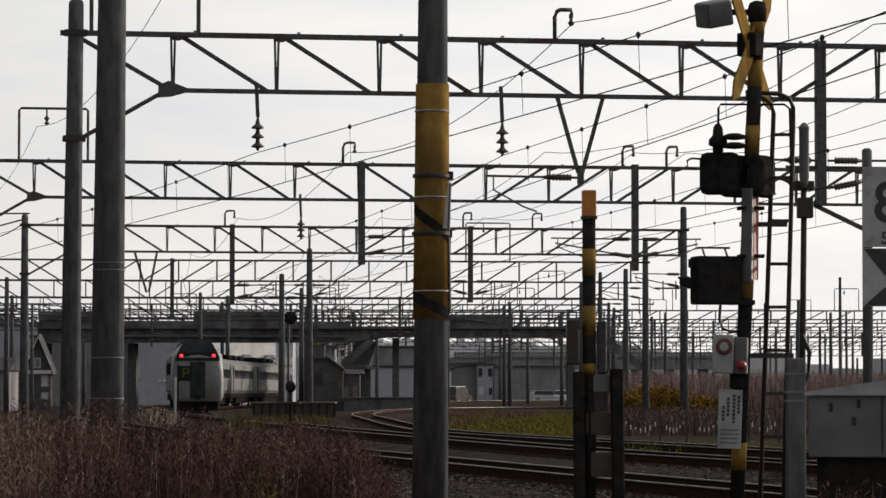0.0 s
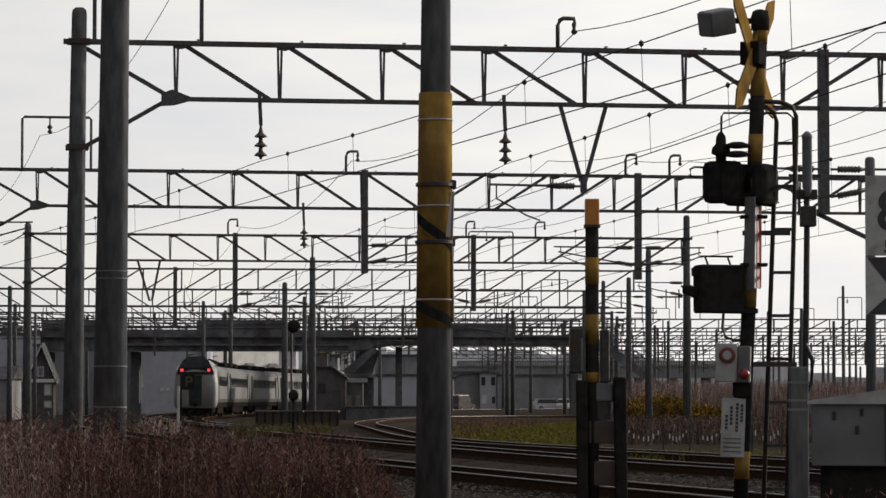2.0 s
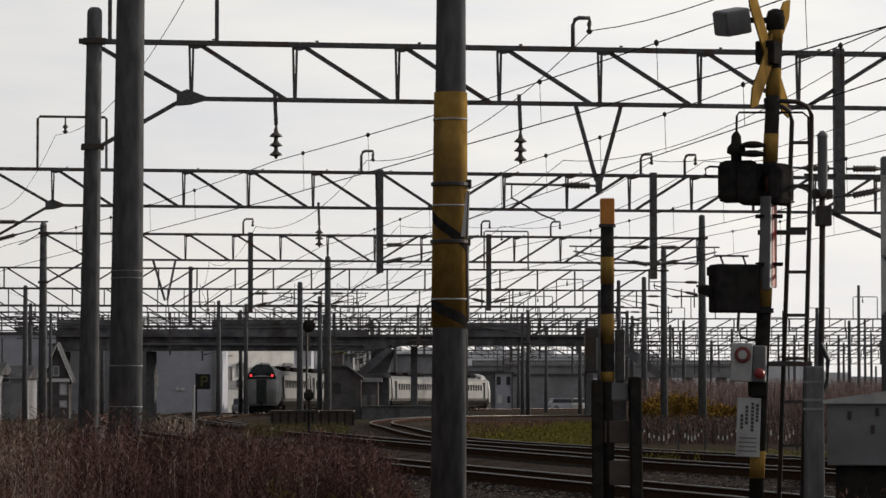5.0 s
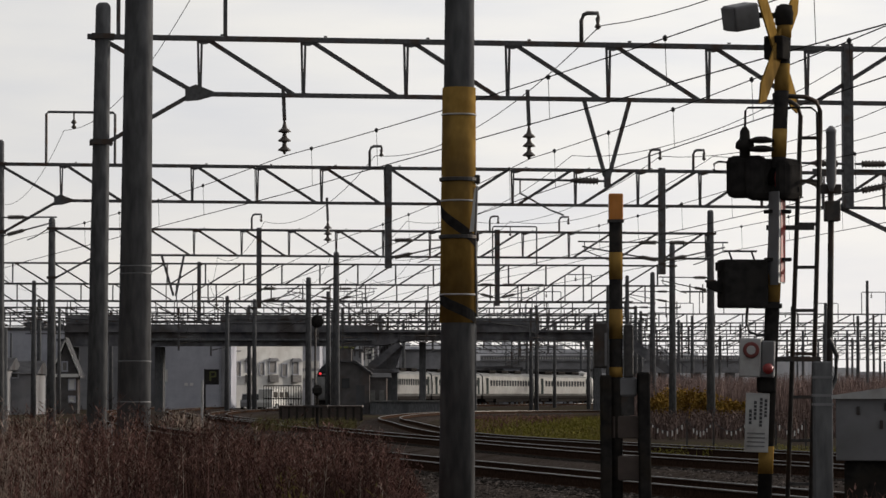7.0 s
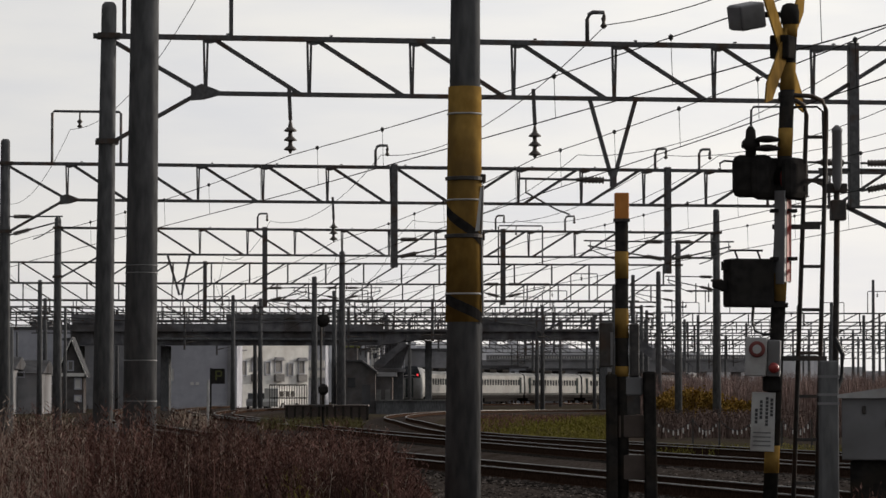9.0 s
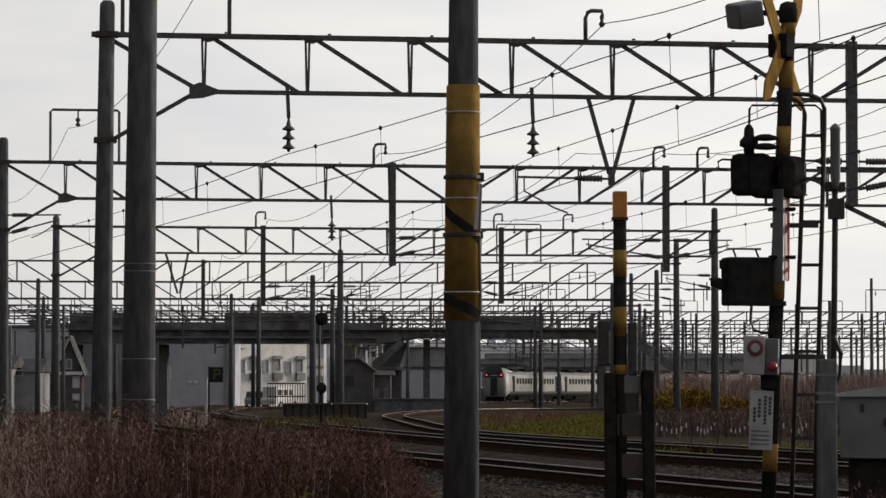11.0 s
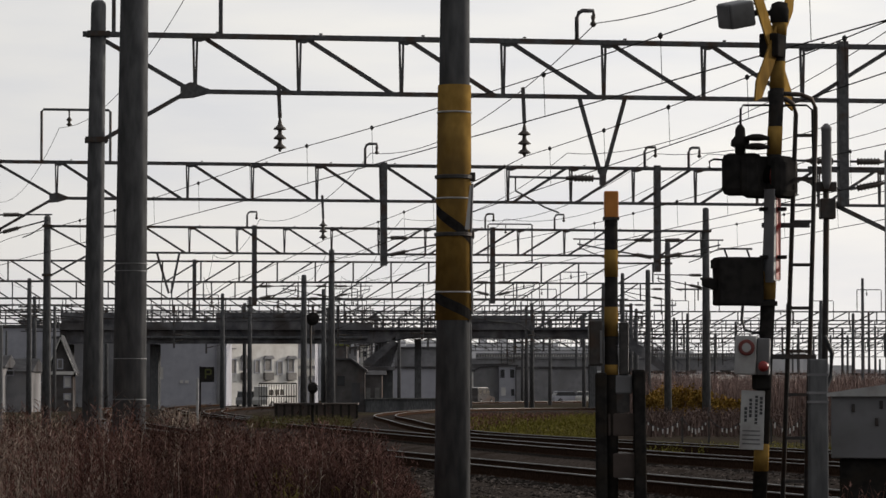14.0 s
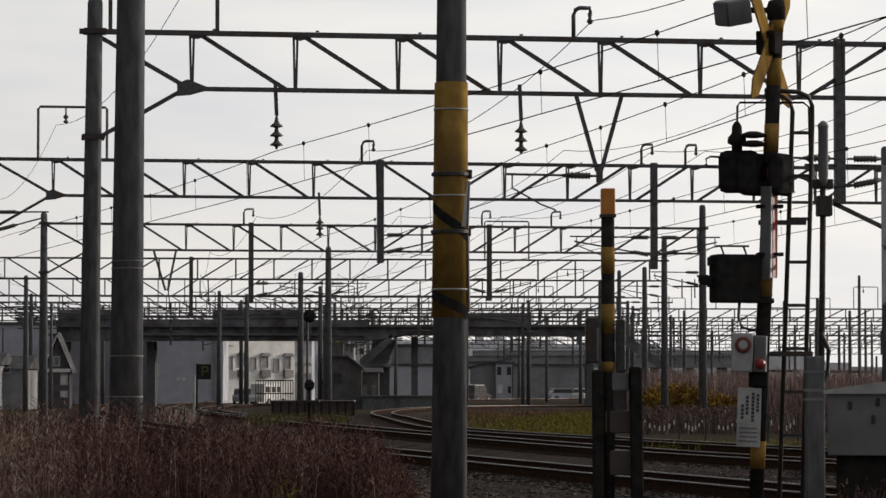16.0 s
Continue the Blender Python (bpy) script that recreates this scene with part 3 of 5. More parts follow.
cb = part("control_box", box(-0.211, -0.085, -0.1, 0.1, 1.738, 2.16, 0.015), OLD_STEEL, gate, "dark box with a pale edge")
part("door_edge", box(-0.111, -0.09, -0.107, -0.1, 1.759, 2.065), BOXGREY, cb)
part("box", box(0.074, 0.158, -0.06, 0.12, 1.653, 2.144, 0.01), OLD_STEEL, gate)
for a, b, top, low in ((1062, 1081, 664, 0.0), (1128, 1149, 659, 0.03)):
    lean = 0.012
    bm = box((a - 1090) * 0.00528, (b - 1090) * 0.00528, -0.12, 0.1, 0.0, 1.2 + (697 - top) * 0.00528 + 0.3, 0.02)
    for v in bm.verts:
        v.co.x += (1.5 - v.co.z) * lean * (1 if a > 1100 else 0.4)
    part("side_frame", bm, BLACK, gate, "thick black side frame")
part("housing", box(-0.042, 0.195, -0.05, 0.2, 1.474, 1.653, 0.02), BOXGREY, gate, "grey gear housing")
part("shaft_box", box(0.011, 0.169, -0.04, 0.15, 1.299, 1.474), OLD_STEEL, gate)
part("plate", box(-0.037, 0.217, -0.06, 0.12, 1.083, 1.294, 0.01), BROWN, gate, "brown cover plate")
part("plate", box(-0.021, 0.227, -0.06, 0.12, 0.692, 0.924, 0.01), BROWN, gate, "brown cover plate")

# ---- cable post, cabinet and distance sign ----
cp = thing("cable_post", pose(3.461, 29.4, GROUND), "grey concrete post with a cable pole strapped to it", "post")
part("concrete_post", box(-0.085, 0.085, -0.08, 0.08, -0.3, 1.794, 0.015), CONCRETE, cp)
for y in (668, 700, 716):
    z = 1.5 + (697 - y) * 0.005158
    part("strap", box(-0.09, 0.09, -0.085, 0.085, z - 0.012, z + 0.012), BOXGREY, cp)
shade(part("pole", tube([(0.057, 0.1, 0.3), (0.098, 0.1, 3.084), (0.093, 0.1, 3.935)], 0.028, 10), OLD_STEEL, cp, "thin steel pole"))
shade(part("cylinder", lathe([(0.02, 3.352), (0.04, 3.414), (0.046, 3.445), (0.046, 3.883), (0.05, 3.888), (0.05, 3.914), (0.015, 3.95)], 16, None, Matrix.Translation((0.093, 0.02, 0))), BOXGREY, cp, "grey capped cylinder"))
part("junction_box", box(0.036, 0.175, 0.0, 0.16, 3.078, 3.264, 0.01), OLD_STEEL, cp)
part("bracket", box(0.005, 0.191, 0.05, 0.14, 3.331, 3.419, 0.01), OLD_STEEL, cp)
part("cable", tube([(0.06, -0.02, 2), (0.13, -0.02, 1.846), (0.12, -0.02, 1.639), (0.05, -0.05, 1.485)], 0.022, 8), CABLE, cp)

cab = thing("relay_cabinet", pose(3.734, 28, GROUND, 0, 0, -14), "pale grey steel relay cabinet on a concrete plinth in weeds", "cabinet")
part("body", box(-0.3, 1.0, -0.2, 0.3, 0.92, 1.475, 0.01), BOXGREY, cab)
bm = prism([(-0.33, 0), (0.36, 0.1), (1.03, 0.0), (1.03, -0.03), (-0.33, -0.03)], -0.24, 0.34)
part("lid", bm, WHITE, cab, "sloping white lid").location.z = 1.485
part("plinth", box(-0.24, 0.94, -0.12, 0.22, -0.1, 0.92 - 0.002, 0.02), BLACK, cab)
part("door_seam", box(0.33, 0.342, -0.206, -0.2, 0.95, 1.44), OLD_STEEL, cab)
for x, z in ((-0.12, 1.32), (0.08, 1.2), (0.12, 1.35)):
    part("latch", box(x, x + 0.03, -0.215, -0.2, z, z + 0.07, 0.004), OLD_STEEL, cab)

# ---- fittings of the gantries ----
def insulator(t, s, top, low, r=0.13):
    """A hanging rod with three porcelain discs, on a gantry."""
    rod = part("hanger", bar((s, 0, top), (s + 0.03, 0, low + 0.62), 0.07, 0.05), STEEL, t)
    prof, z = [(0.02, low - 0.03), (0.03, low)], low + 0.02
    for k in range(3):
        prof += [(0.04, z), (r, z + 0.02), (r * 0.9, z + 0.045), (0.05, z + 0.1), (0.04, z + 0.15)]
        z += 0.18
    shade(part("insulator", lathe(prof + [(0.02, low + 0.62)], 12, None, Matrix.Translation((s + 0.03, 0, 0))), PORCELAIN, t, "stack of three porcelain discs"))
    return rod


def hook(t, s, reach, rise=0.62):
    """A bent pipe on the top chord that carries the feeder wire."""
    z = ZT - GROUND
    pts = [(s, 0, z), (s, 0, z + rise - 0.14), (s + reach * 0.12, 0, z + rise - 0.04), (s + reach * 0.35, 0, z + rise), (s + reach, 0, z + rise), (s + reach * 1.02, 0, z + rise - 0.1)]
    shade(part("feeder_hook", tube(pts, 0.042, 8), STEEL, t, "bent pipe hook"))
    shade(part("insulator", lathe([(0.02, z + rise - 0.32), (0.07, z + rise - 0.27), (0.03, z + rise - 0.2), (0.05, z + rise - 0.12), (0.02, z + rise - 0.06)], 10, None, Matrix.Translation((s + reach, 0, 0))), PORCELAIN, t))


def loop_frame(t, s0, s1, rise, z=None):
    z = ZT - GROUND if z is None else z
    part("loop_frame", tube([(s0, 0, z), (s0, 0, z + rise - 0.06), (s0 + 0.06, 0, z + rise), (s1 - 0.06, 0, z + rise), (s1, 0, z + rise - 0.06), (s1, 0, z)], 0.042, 6), STEEL, t)
    m = s0 + (s1 - s0) * 0.4
    shade(part("insulator", lathe([(0.02, -0.5), (0.09, -0.45), (0.03, -0.38), (0.09, -0.3), (0.025, -0.22), (0.025, 0)], 8, None, Matrix.Translation((m, 0, z + rise))), PORCELAIN, t))


def cantilever(t, s, z, reach, arms_=2):
    """Hinged arms that carry the wires, with their rod insulators; z is the height of the lower arm."""
    k = 1 if reach > 0 else -1
    a, b = Vector((s, -0.1, z + 0.55)), Vector((s, -0.1, z))
    for p, q in ((a, a + Vector((reach, 0, 0.02))), (b, Vector((s + reach * 0.95, -0.1, z + 0.42))))[:arms_]:
        part("arm", tube([p, q], 0.026, 6), STEEL, t)
        d = (q - p).normalized()
        prof = [(0.03, 0.14)]
        for i in range(7):
            prof += [(0.075, 0.16 + i * 0.07), (0.045, 0.19 + i * 0.07)]
        rot = d.to_track_quat("Z", "Y").to_matrix().to_4x4()
        shade(part("insulator", lathe(prof + [(0.03, 0.7)], 10, None, Matrix.Translation(p) @ rot), PORCELAIN, t, "ribbed rod insulator"))
    part("steady_arm", tube([(s + reach * 0.92, -0.1, z + 0.3), (s + reach * 0.6, -0.1, z - 0.02), (s + reach * 0.45, -0.1, z - 0.12)], 0.018, 6), STEEL, t)
    part("stay", tube([(s + reach * 0.92, -0.1, z + 0.56), (s + reach * 0.92, -0.1, z + 0.28)], 0.016, 6), STEEL, t)


G = -GROUND
insulator(g1, -3.145, 7.389, 6.122)
insulator(g1, 1.68, 7.402, 6.077)
for a, b in ((1035, 1072), (1118, 1079)):
    part("vee_bracket", bar(((a - 784) * 0.01118, 0, ZB + G), ((b - 784) * 0.01122, 0, 5.732), 0.075, 0.06), STEEL, g1)
part("vee_plate", box(3.216, 3.34, -0.05, 0.05, 5.512, 5.842, 0.01), STEEL, g1)
cantilever(g1, 3.216, 5.08, -1.85, 1)
cantilever(g1, 8.283, 5.469, 2.3)
cantilever(g1, 8.075, 5.469, -1.9)
part("long_stay", bar((7.45, 0, 5.892), (9.774, 0, 5.886), 0.06), STEEL, g1)
part("long_stay", bar((7.912, 0.1, 5.222), (9.774, 0.1, 4.368), 0.08), STEEL, g1)
hook(g1, 2.763, 0.33)
for s in (-4.274, -6.341):
    part("feeder_post", bar((s, 0, ZT + G), (s, 0, ZT + G + 1.3), 0.075), STEEL, g1)
loop_frame(g2, -12.082, -10.021, 1.57)
for u, d in ((-2.266, 0.36), (6.468, 0.34), (7.863, 0.34)):
    hook(g2, u, d, 0.66)
insulator(g2, -3.583, 7.391, 6.067)
cantilever(g2, -1.64, 5.569, 1.9)
cantilever(g2, 6.789, 5.555, -2.6)
cantilever(g2, 6.932, 5.555, 2.0)
cantilever(g2, -13.359, 6.163, 1.6)
for s, d in ((-8.158, 0.4), (2.021, 0.36), (5.032, 0.4)):
    hook(g3, s, d, 0.66)
cantilever(g3, -7.776, 5.306, 1.8)
cantilever(g3, 2.265, 5.517, -1.8)
cantilever(g3, 2.436, 5.517, 1.8)
cantilever(g3, 11.565, 5.871, -2.2)
for a, b in ((278, 297), (318, 301)):
    part("vee_bracket", bar(((a - 784) * 0.02362, 0, ZB + G), ((b - 784) * 0.0235, 0, 5.55), 0.09, 0.07), STEEL, g3)
loop_frame(g4, 2.668, 5.04, 2.05)
insulator(g4, -12.065, ZB + G, 5.9)
cantilever(g4, -5.847, 6.465, -2.6)
cantilever(g4, -5.547, 6.465, 2.0)
cantilever(g4, 12.204, 6.376, -2.4)
cantilever(g5, -8.709, 6.767, -2.6)
cantilever(g5, -8.283, 6.767, 2.2)
cantilever(g5, 13.202, 6.394, -2.6)
cantilever(g6, -1.214, 5.2, 2.0)
cantilever(g6, -1.214, 5.2, -2.0)
loop_frame(g6, 9.068, 11.048, 2.0)

for t in FAR:
    for s in (-9, 8, 22, 36) if t.location.y > 336 or 270 < t.location.y < 276 or 307 < t.location.y < 311 else (-22, -9, 6):
        loop_frame(t, s, s + 2.1, 1.9)
        cantilever(t, s + 1.0, 5.4, 2.0)
        part("drop_post", bar((s + 1.0, 0, 4.9), (s + 1.0, 0, ZT - GROUND), 0.16), STEEL, t)
for t, s in ((g4, 12.851), (g5, 13.747)):
    z = ZB - GROUND - 0.3
    part("crossarm", bar((s, 0, z), (s + 1.4, 0, z), 0.09), STEEL, t)
    for k in (0.5, 1.2):
        part("pin", bar((s + k, 0, z - 0.6), (s + k, 0, z + 0.4), 0.06), STEEL, t)

# ---- overhead wires ----
SUPPORT = ((27.16, 9.8, 0.0), (62.16, 0.0, 0.0), (96.95, -5.1, 0.0), (134.4, -10.5, 0.0), (169.4, -14.9, 0.0), (202.3, -17.8, 0.0), (237.3, -19.2, 0.0), (274.4, -18.0, 0.0), (309.4, -14.0, 0.0), (346.5, -7.0, 0.0))


def wire_run(x, z, sag, r, name, label, near=5.3, bow=1.0, y_slope=0.151, first=0, last=6):
    """A wire over the gantries, hung at height z with that sag."""
    pts = []
    n = 14
    spans = [(SUPPORT[0][0], near, 0.0)] + [(y, dx * bow, q) for y, dx, q in SUPPORT[1:]]
    for (ya, dxa, _), (yb, dxb, _) in zip(spans[first:last], spans[first + 1:last + 1]):
        for i in range(n):
            k = i / n
            pts.append((x + dxa + (dxb - dxa) * k, ya + (yb - ya) * k + (x + dxa + (dxb - dxa) * k) * y_slope * max(0, 1 - ya / 210), z - 4 * sag * k * (1 - k)))
    w = mesh_thing(name, tube(pts, r, 5), WIRE, Matrix(), label, "overhead wire", "overhead wires of the yard")
    return w, pts


for x in (-3.08, 1.7, 7.4, 11.2):
    w, top = wire_run(x, 5.76, 0.14, 0.0085, "catenary_wire", "sagging overhead catenary wire with short droppers", 9.1 if x < 0 else 5.3, 1.9 if x < 0 else 1.0)
    c, low = wire_run(x, 5.03, 0.0, 0.009, "contact_wire", "straight overhead contact wire above the track", 9.1 if x < 0 else 5.3, 1.9 if x < 0 else 1.0)
    for i in range(1, len(top) - 60, 2):
        a, b = top[i], low[i]
        d = part("dropper", bar(a, (b[0] + 0.02, b[1], b[2]), 0.008), WIRE, w)
        part("clip", lathe([(0.01, -0.04), (0.032, -0.018), (0.032, 0.018), (0.01, 0.04)], 8, None, Matrix.Translation(a)), CABLE, d)
for x, z in ((3.06, 8.36), (11.7, 8.4), (13.3, 8.4), (9.0, 8.4)):
    wire_run(x, z, 0.75, 0.010, "feeder_wire", "bare feeder wire sagging between gantries")
wire_run(-4.7, 9.06, 0.75, 0.008, "feeder_wire", "bare feeder wire sagging between gantries", 5.3, 1.3)


# ---- fittings of the striped pole ----
def stripe(z0, rise):
    """A slanting black stripe wound round the sleeve's front."""
    bm = bmesh.new()
    rows = []
    for k in range(13):
        a = radians(-170 + 160 * k / 12)
        z = z0 - rise * k / 12
        r = 0.128 + (8.0 - z) / 150 + 0.0165
        rows.append([bm.verts.new((r * math.cos(a) + LEAN * q, r * math.sin(a), q)) for q in (z - 0.055, z + 0.055)])
    for a, b in zip(rows, rows[1:]):
        bm.faces.new((a[0], b[0], b[1], a[1]))
    return bm


for z, r in ((3.197, 0.34), (2.34, 0.22)):
    part("black_stripe", stripe(z + 0.1, r), BLACK, striped, "worn black stripe")
for z, out in ((3.595, 0.2), (3.031, 0.19)):
    r = 0.128 + (8.0 - z) / 150 + 0.02
    part("clamp", lathe([(r, -0.02), (r + 0.012, -0.015), (r + 0.012, 0.015), (r, 0.02)], 24, None, Matrix.Translation((LEAN * z, 0, z))), OLD_STEEL, striped)
    part("bracket", box(0.14, out + 0.03, -0.06, 0.04, z - 0.04, z + 0.045, 0.01), OLD_STEEL, striped)
part("guy_strip", prism([(0.19, 3.501), (0.175, 3.501), (0.125, 3.075), (0.17, 3.075)], -0.2, -0.19), WHITE, striped, "pale plastic strip")
part("conduit", tube([(0.2, -0.06, 3.528), (0.185, -0.06, 3.031), (0.2, -0.05, 2.257)], 0.012, 6), BOXGREY, striped, "pale grey conduit")

# ---- speed sign, small signals and posts ----
sg = thing("speed_sign", pose(7.86, 56, GROUND), "white speed restriction board with black numeral on a dark post", "sign")
shade(part("post", lathe([(0.092, -0.2), (0.088, 5.676), (0.05, 5.715)], 14), CONCRETE, sg))
part("board", box(-0.098, 0.668, -0.12, -0.1, 3.986, 5.381, 0.004), WHITE, sg, "white numeral board")
part("lower_board", box(-0.098, 0.668, -0.12, -0.1, 2.954, 3.966, 0.004), WHITE, sg)
x0, x1, xm = -0.079, 0.648, 0.285
part("triangle", prism([(x0, 3.956), (x1, 3.956), (xm, 3.485)], -0.126, -0.122), INK, sg, "black triangle")
part("triangle", prism([(x0, 2.964), (x1, 2.964), (xm, 3.288)], -0.126, -0.122), INK, sg, "black triangle")


def numeral(text, size, x, z):
    c = bpy.data.curves.new("numeral", "FONT")
    c.body, c.size, c.extrude, c.offset = text, size, 0.003, 0.018 * size
    tmp = bpy.data.objects.new("tmp", c)
    me = bpy.data.meshes.new_from_object(tmp)
    bpy.data.objects.remove(tmp)
    me.materials.append(INK)
    ob = new("numeral", me)
    ob.parent = sg
    ob.matrix_local = pose(x, -0.124, z, 90, 0, 0)


numeral("8", 0.98, 0.098, 4.438)
numeral("5", 0.3, 0.216, 4.045)

dw = thing("dwarf_signal", pose(-4.363, 112, GROUND), "black dwarf signal on a short post", "signal")
part("post", tube([(0, 0, 0), (0, 0, 1.5)], 0.05, 8), BLACK, dw)
shade(part("head", lathe([(0.05, 0), (0.13, 0.05), (0.15, 0.18), (0.13, 0.34), (0.05, 0.4)], 14, None, Matrix.Translation((0, 0, 1.42))), CASING, dw))
part("hood", box(-0.17, 0.17, -0.2, 0.05, 1.5, 1.72, 0.03), CASING, dw)
part("step", box(-0.5, 0.35, -0.25, 0.25, 1.02, 1.1, 0.01), OLD_STEEL, dw)
st = thing("stop_sign", pose(-9.824, 133, GROUND), "small black square sign with yellow letter P on thin post", "sign")
part("post", bar((0, 0, 0), (0, 0, 2.527), 0.07), BLACK, st)
part("panel", box(0.04, 0.583, -0.05, 0.0, 1.873, 2.503, 0.01), CASING, st)
mark_bm = bmesh.new()
for x0_, x1_, z0_, z1_ in ((0.19, 0.255, -0.2, 0.2), (0.255, 0.42, 0.135, 0.2), (0.255, 0.42, -0.055, 0.01), (0.405, 0.47, -0.03, 0.175)):
    bmesh.ops.create_cube(mark_bm, size=1, matrix=Matrix.Translation(((x0_ + x1_) / 2, -0.056, 2.223 + (z0_ + z1_) / 2)) @ Matrix.Diagonal((x1_ - x0_, 0.012 + 0.001 * (x1_ - x0_), z1_ - z0_, 1)))
part("mark", mark_bm, SIGN_Y, st, "dull yellow letter P")
for u, y0, y1, d, m, lab in ((-10.2, 0.9, 1.75, 136.5, WHITE, "white marker post beside the track"), (-7.1, -0.1, 0.55, 69, WHITE, "white marker stake in dry weeds")):
    mesh_thing("marker_post", box(-0.05, 0.05, -0.04, 0.04, 0.0, y1 + 0.3, 0.01), m, pose(u, d, GROUND), lab, "marker post")
old = thing("far_crossing_post", pose(-8.43, 84, GROUND), "slim dark post with red and white bands", "post")
part("post", tube([(0, 0, 0), (0.03, 0, 2.93)], 0.045, 8), BLACK, old)
for a, b, m in ((646, 622, RED), (621, 600, WHITE)):
    part("band", lathe([(0.052, 1.5 + (697 - a) * 0.01474), (0.052, 1.5 + (697 - b) * 0.01474)], 10, None, Matrix.Translation((0.025, 0, 0))), m, old)
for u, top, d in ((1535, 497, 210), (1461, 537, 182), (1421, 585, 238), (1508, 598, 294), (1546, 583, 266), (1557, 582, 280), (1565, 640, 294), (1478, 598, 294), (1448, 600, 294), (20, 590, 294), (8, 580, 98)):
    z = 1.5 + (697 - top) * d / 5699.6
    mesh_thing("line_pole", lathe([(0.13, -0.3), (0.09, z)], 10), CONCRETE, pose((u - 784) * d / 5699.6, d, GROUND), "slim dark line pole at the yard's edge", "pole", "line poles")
arms = thing("crossarm_pole", pose(-31.08, 245, GROUND), "dark utility pole with three crossarms", "pole", "line poles")
part("shaft", lathe([(0.16, -0.3), (0.11, 10.054)], 10), CONCRETE, arms)
for y, w in ((548, 0.85), (556, 0.7), (566, 0.6)):
    z = 1.5 + (697 - y) * 0.043
    part("crossarm", bar((-w, -0.12, z), (w, -0.12, z), 0.1), STEEL, arms)
    for k in (-0.8, -0.3, 0.3, 0.8):
        part("insulator", lathe([(0.04, 0.0), (0.07, 0.06), (0.03, 0.22)], 8, None, Matrix.Translation((k * w, -0.12, z))), PORCELAIN, arms)
for k in (-0.8, -0.3, 0.3, 0.8):
    for y, w in ((548, 0.85), (556, 0.7), (566, 0.6)):
        z = 1.7 + (697 - y) * 0.043
        for x in (-22.0, 26.0):
            part("line_wire", tube([(k * w + (x - k * w) * i / 8, -0.12 + i * (1.5 if x > 0 else 0.4), z - 1.4 * (i / 8) * (1 - i / 8)) for i in range(9)], 0.012, 4), CABLE, arms, "thin sagging line")
ls = thing("line_signal", pose(-8.105, 204.4, GROUND), "black round-backed line signal on a tall post", "signal")
part("post", tube([(0, 0, -0.2), (0, 0, 6.342)], 0.07, 8), OLD_STEEL, ls)
shade(part("backboard", lathe([(0.05, -0.04), (0.42, -0.03), (0.42, 0.03), (0.05, 0.04)], 20, None, Matrix.Translation((0.12, -0.12, 6.091)) @ Matrix.Rotation(radians(90), 4, "X")), CASING, ls, "round black backboard"))
part("case", box(-0.05, 0.29, -0.08, 0.15, 5.875, 6.306, 0.03), CASING, ls)

# ---- the overbridge ----
BY = 266.0
bridge = thing("overbridge", pose(0, BY, GROUND), "dark steel overbridge with stairs across the tracks", "bridge")
part("girder", box(-30.9, -5.402, -3, 3, 5.45, 6.494, 0.04), DECK, bridge, "dark plate girder")
part("girder", prism([(-5.4, 5.45), (-4.6, 5.5), (-2.2, 5.93), (-2.2, 6.55), (-5.4, 6.494)], -3, 3), DECK, bridge, "haunched girder end")
part("girder", box(-2.198, 13.161, -3, 3, 5.9, 6.494, 0.04), DECK, bridge, "shallow plate girder")
part("deck", box(-30.9, 13.255, -3.4, 3.4, 6.503, 6.634), DECK, bridge)
part("lower_flange", box(-30.9, -5.45, -3.15, -2.7, 5.36, 5.44), DECK, bridge)
part("lower_flange", box(-2.1, 13.161, -3.15, -2.7, 5.82, 5.89), DECK, bridge)
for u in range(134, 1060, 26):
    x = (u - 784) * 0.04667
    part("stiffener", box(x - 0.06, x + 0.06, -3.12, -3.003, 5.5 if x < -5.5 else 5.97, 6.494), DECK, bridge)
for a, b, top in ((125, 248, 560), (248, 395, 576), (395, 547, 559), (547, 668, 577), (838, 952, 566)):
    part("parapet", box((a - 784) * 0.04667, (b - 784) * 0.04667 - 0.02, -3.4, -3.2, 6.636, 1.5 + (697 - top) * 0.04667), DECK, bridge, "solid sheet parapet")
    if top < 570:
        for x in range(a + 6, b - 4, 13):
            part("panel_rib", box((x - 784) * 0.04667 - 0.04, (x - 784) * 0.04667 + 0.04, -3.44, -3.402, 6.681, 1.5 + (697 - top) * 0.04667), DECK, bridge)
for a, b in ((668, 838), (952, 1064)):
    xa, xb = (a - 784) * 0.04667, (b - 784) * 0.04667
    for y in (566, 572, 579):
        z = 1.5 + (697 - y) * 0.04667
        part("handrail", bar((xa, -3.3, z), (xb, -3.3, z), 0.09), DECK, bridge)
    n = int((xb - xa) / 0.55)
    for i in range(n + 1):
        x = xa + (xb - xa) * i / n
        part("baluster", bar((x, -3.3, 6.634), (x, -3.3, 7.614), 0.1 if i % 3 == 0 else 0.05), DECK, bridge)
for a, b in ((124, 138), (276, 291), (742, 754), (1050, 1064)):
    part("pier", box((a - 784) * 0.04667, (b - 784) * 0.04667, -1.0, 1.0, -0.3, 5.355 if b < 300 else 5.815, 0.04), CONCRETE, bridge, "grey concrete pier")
part("stair_tower", box(-4.75, -3.75, -1.2, 1.2, -0.3, 3.2, 0.04), CONCRETE, bridge, "concrete column under the stair landing")
part("stair_landing", box(-6.2, -3.6, -3.0, 1.3, 3.205, 3.5, 0.02), DECK, bridge)
part("tower_wall", prism([(-5.7, 3.51), (-3.9, 3.51), (-3.3, 5.44), (-5.0, 5.44)], -1.1, 1.1), DECK, bridge, "dark sheet wall of the stair tower")
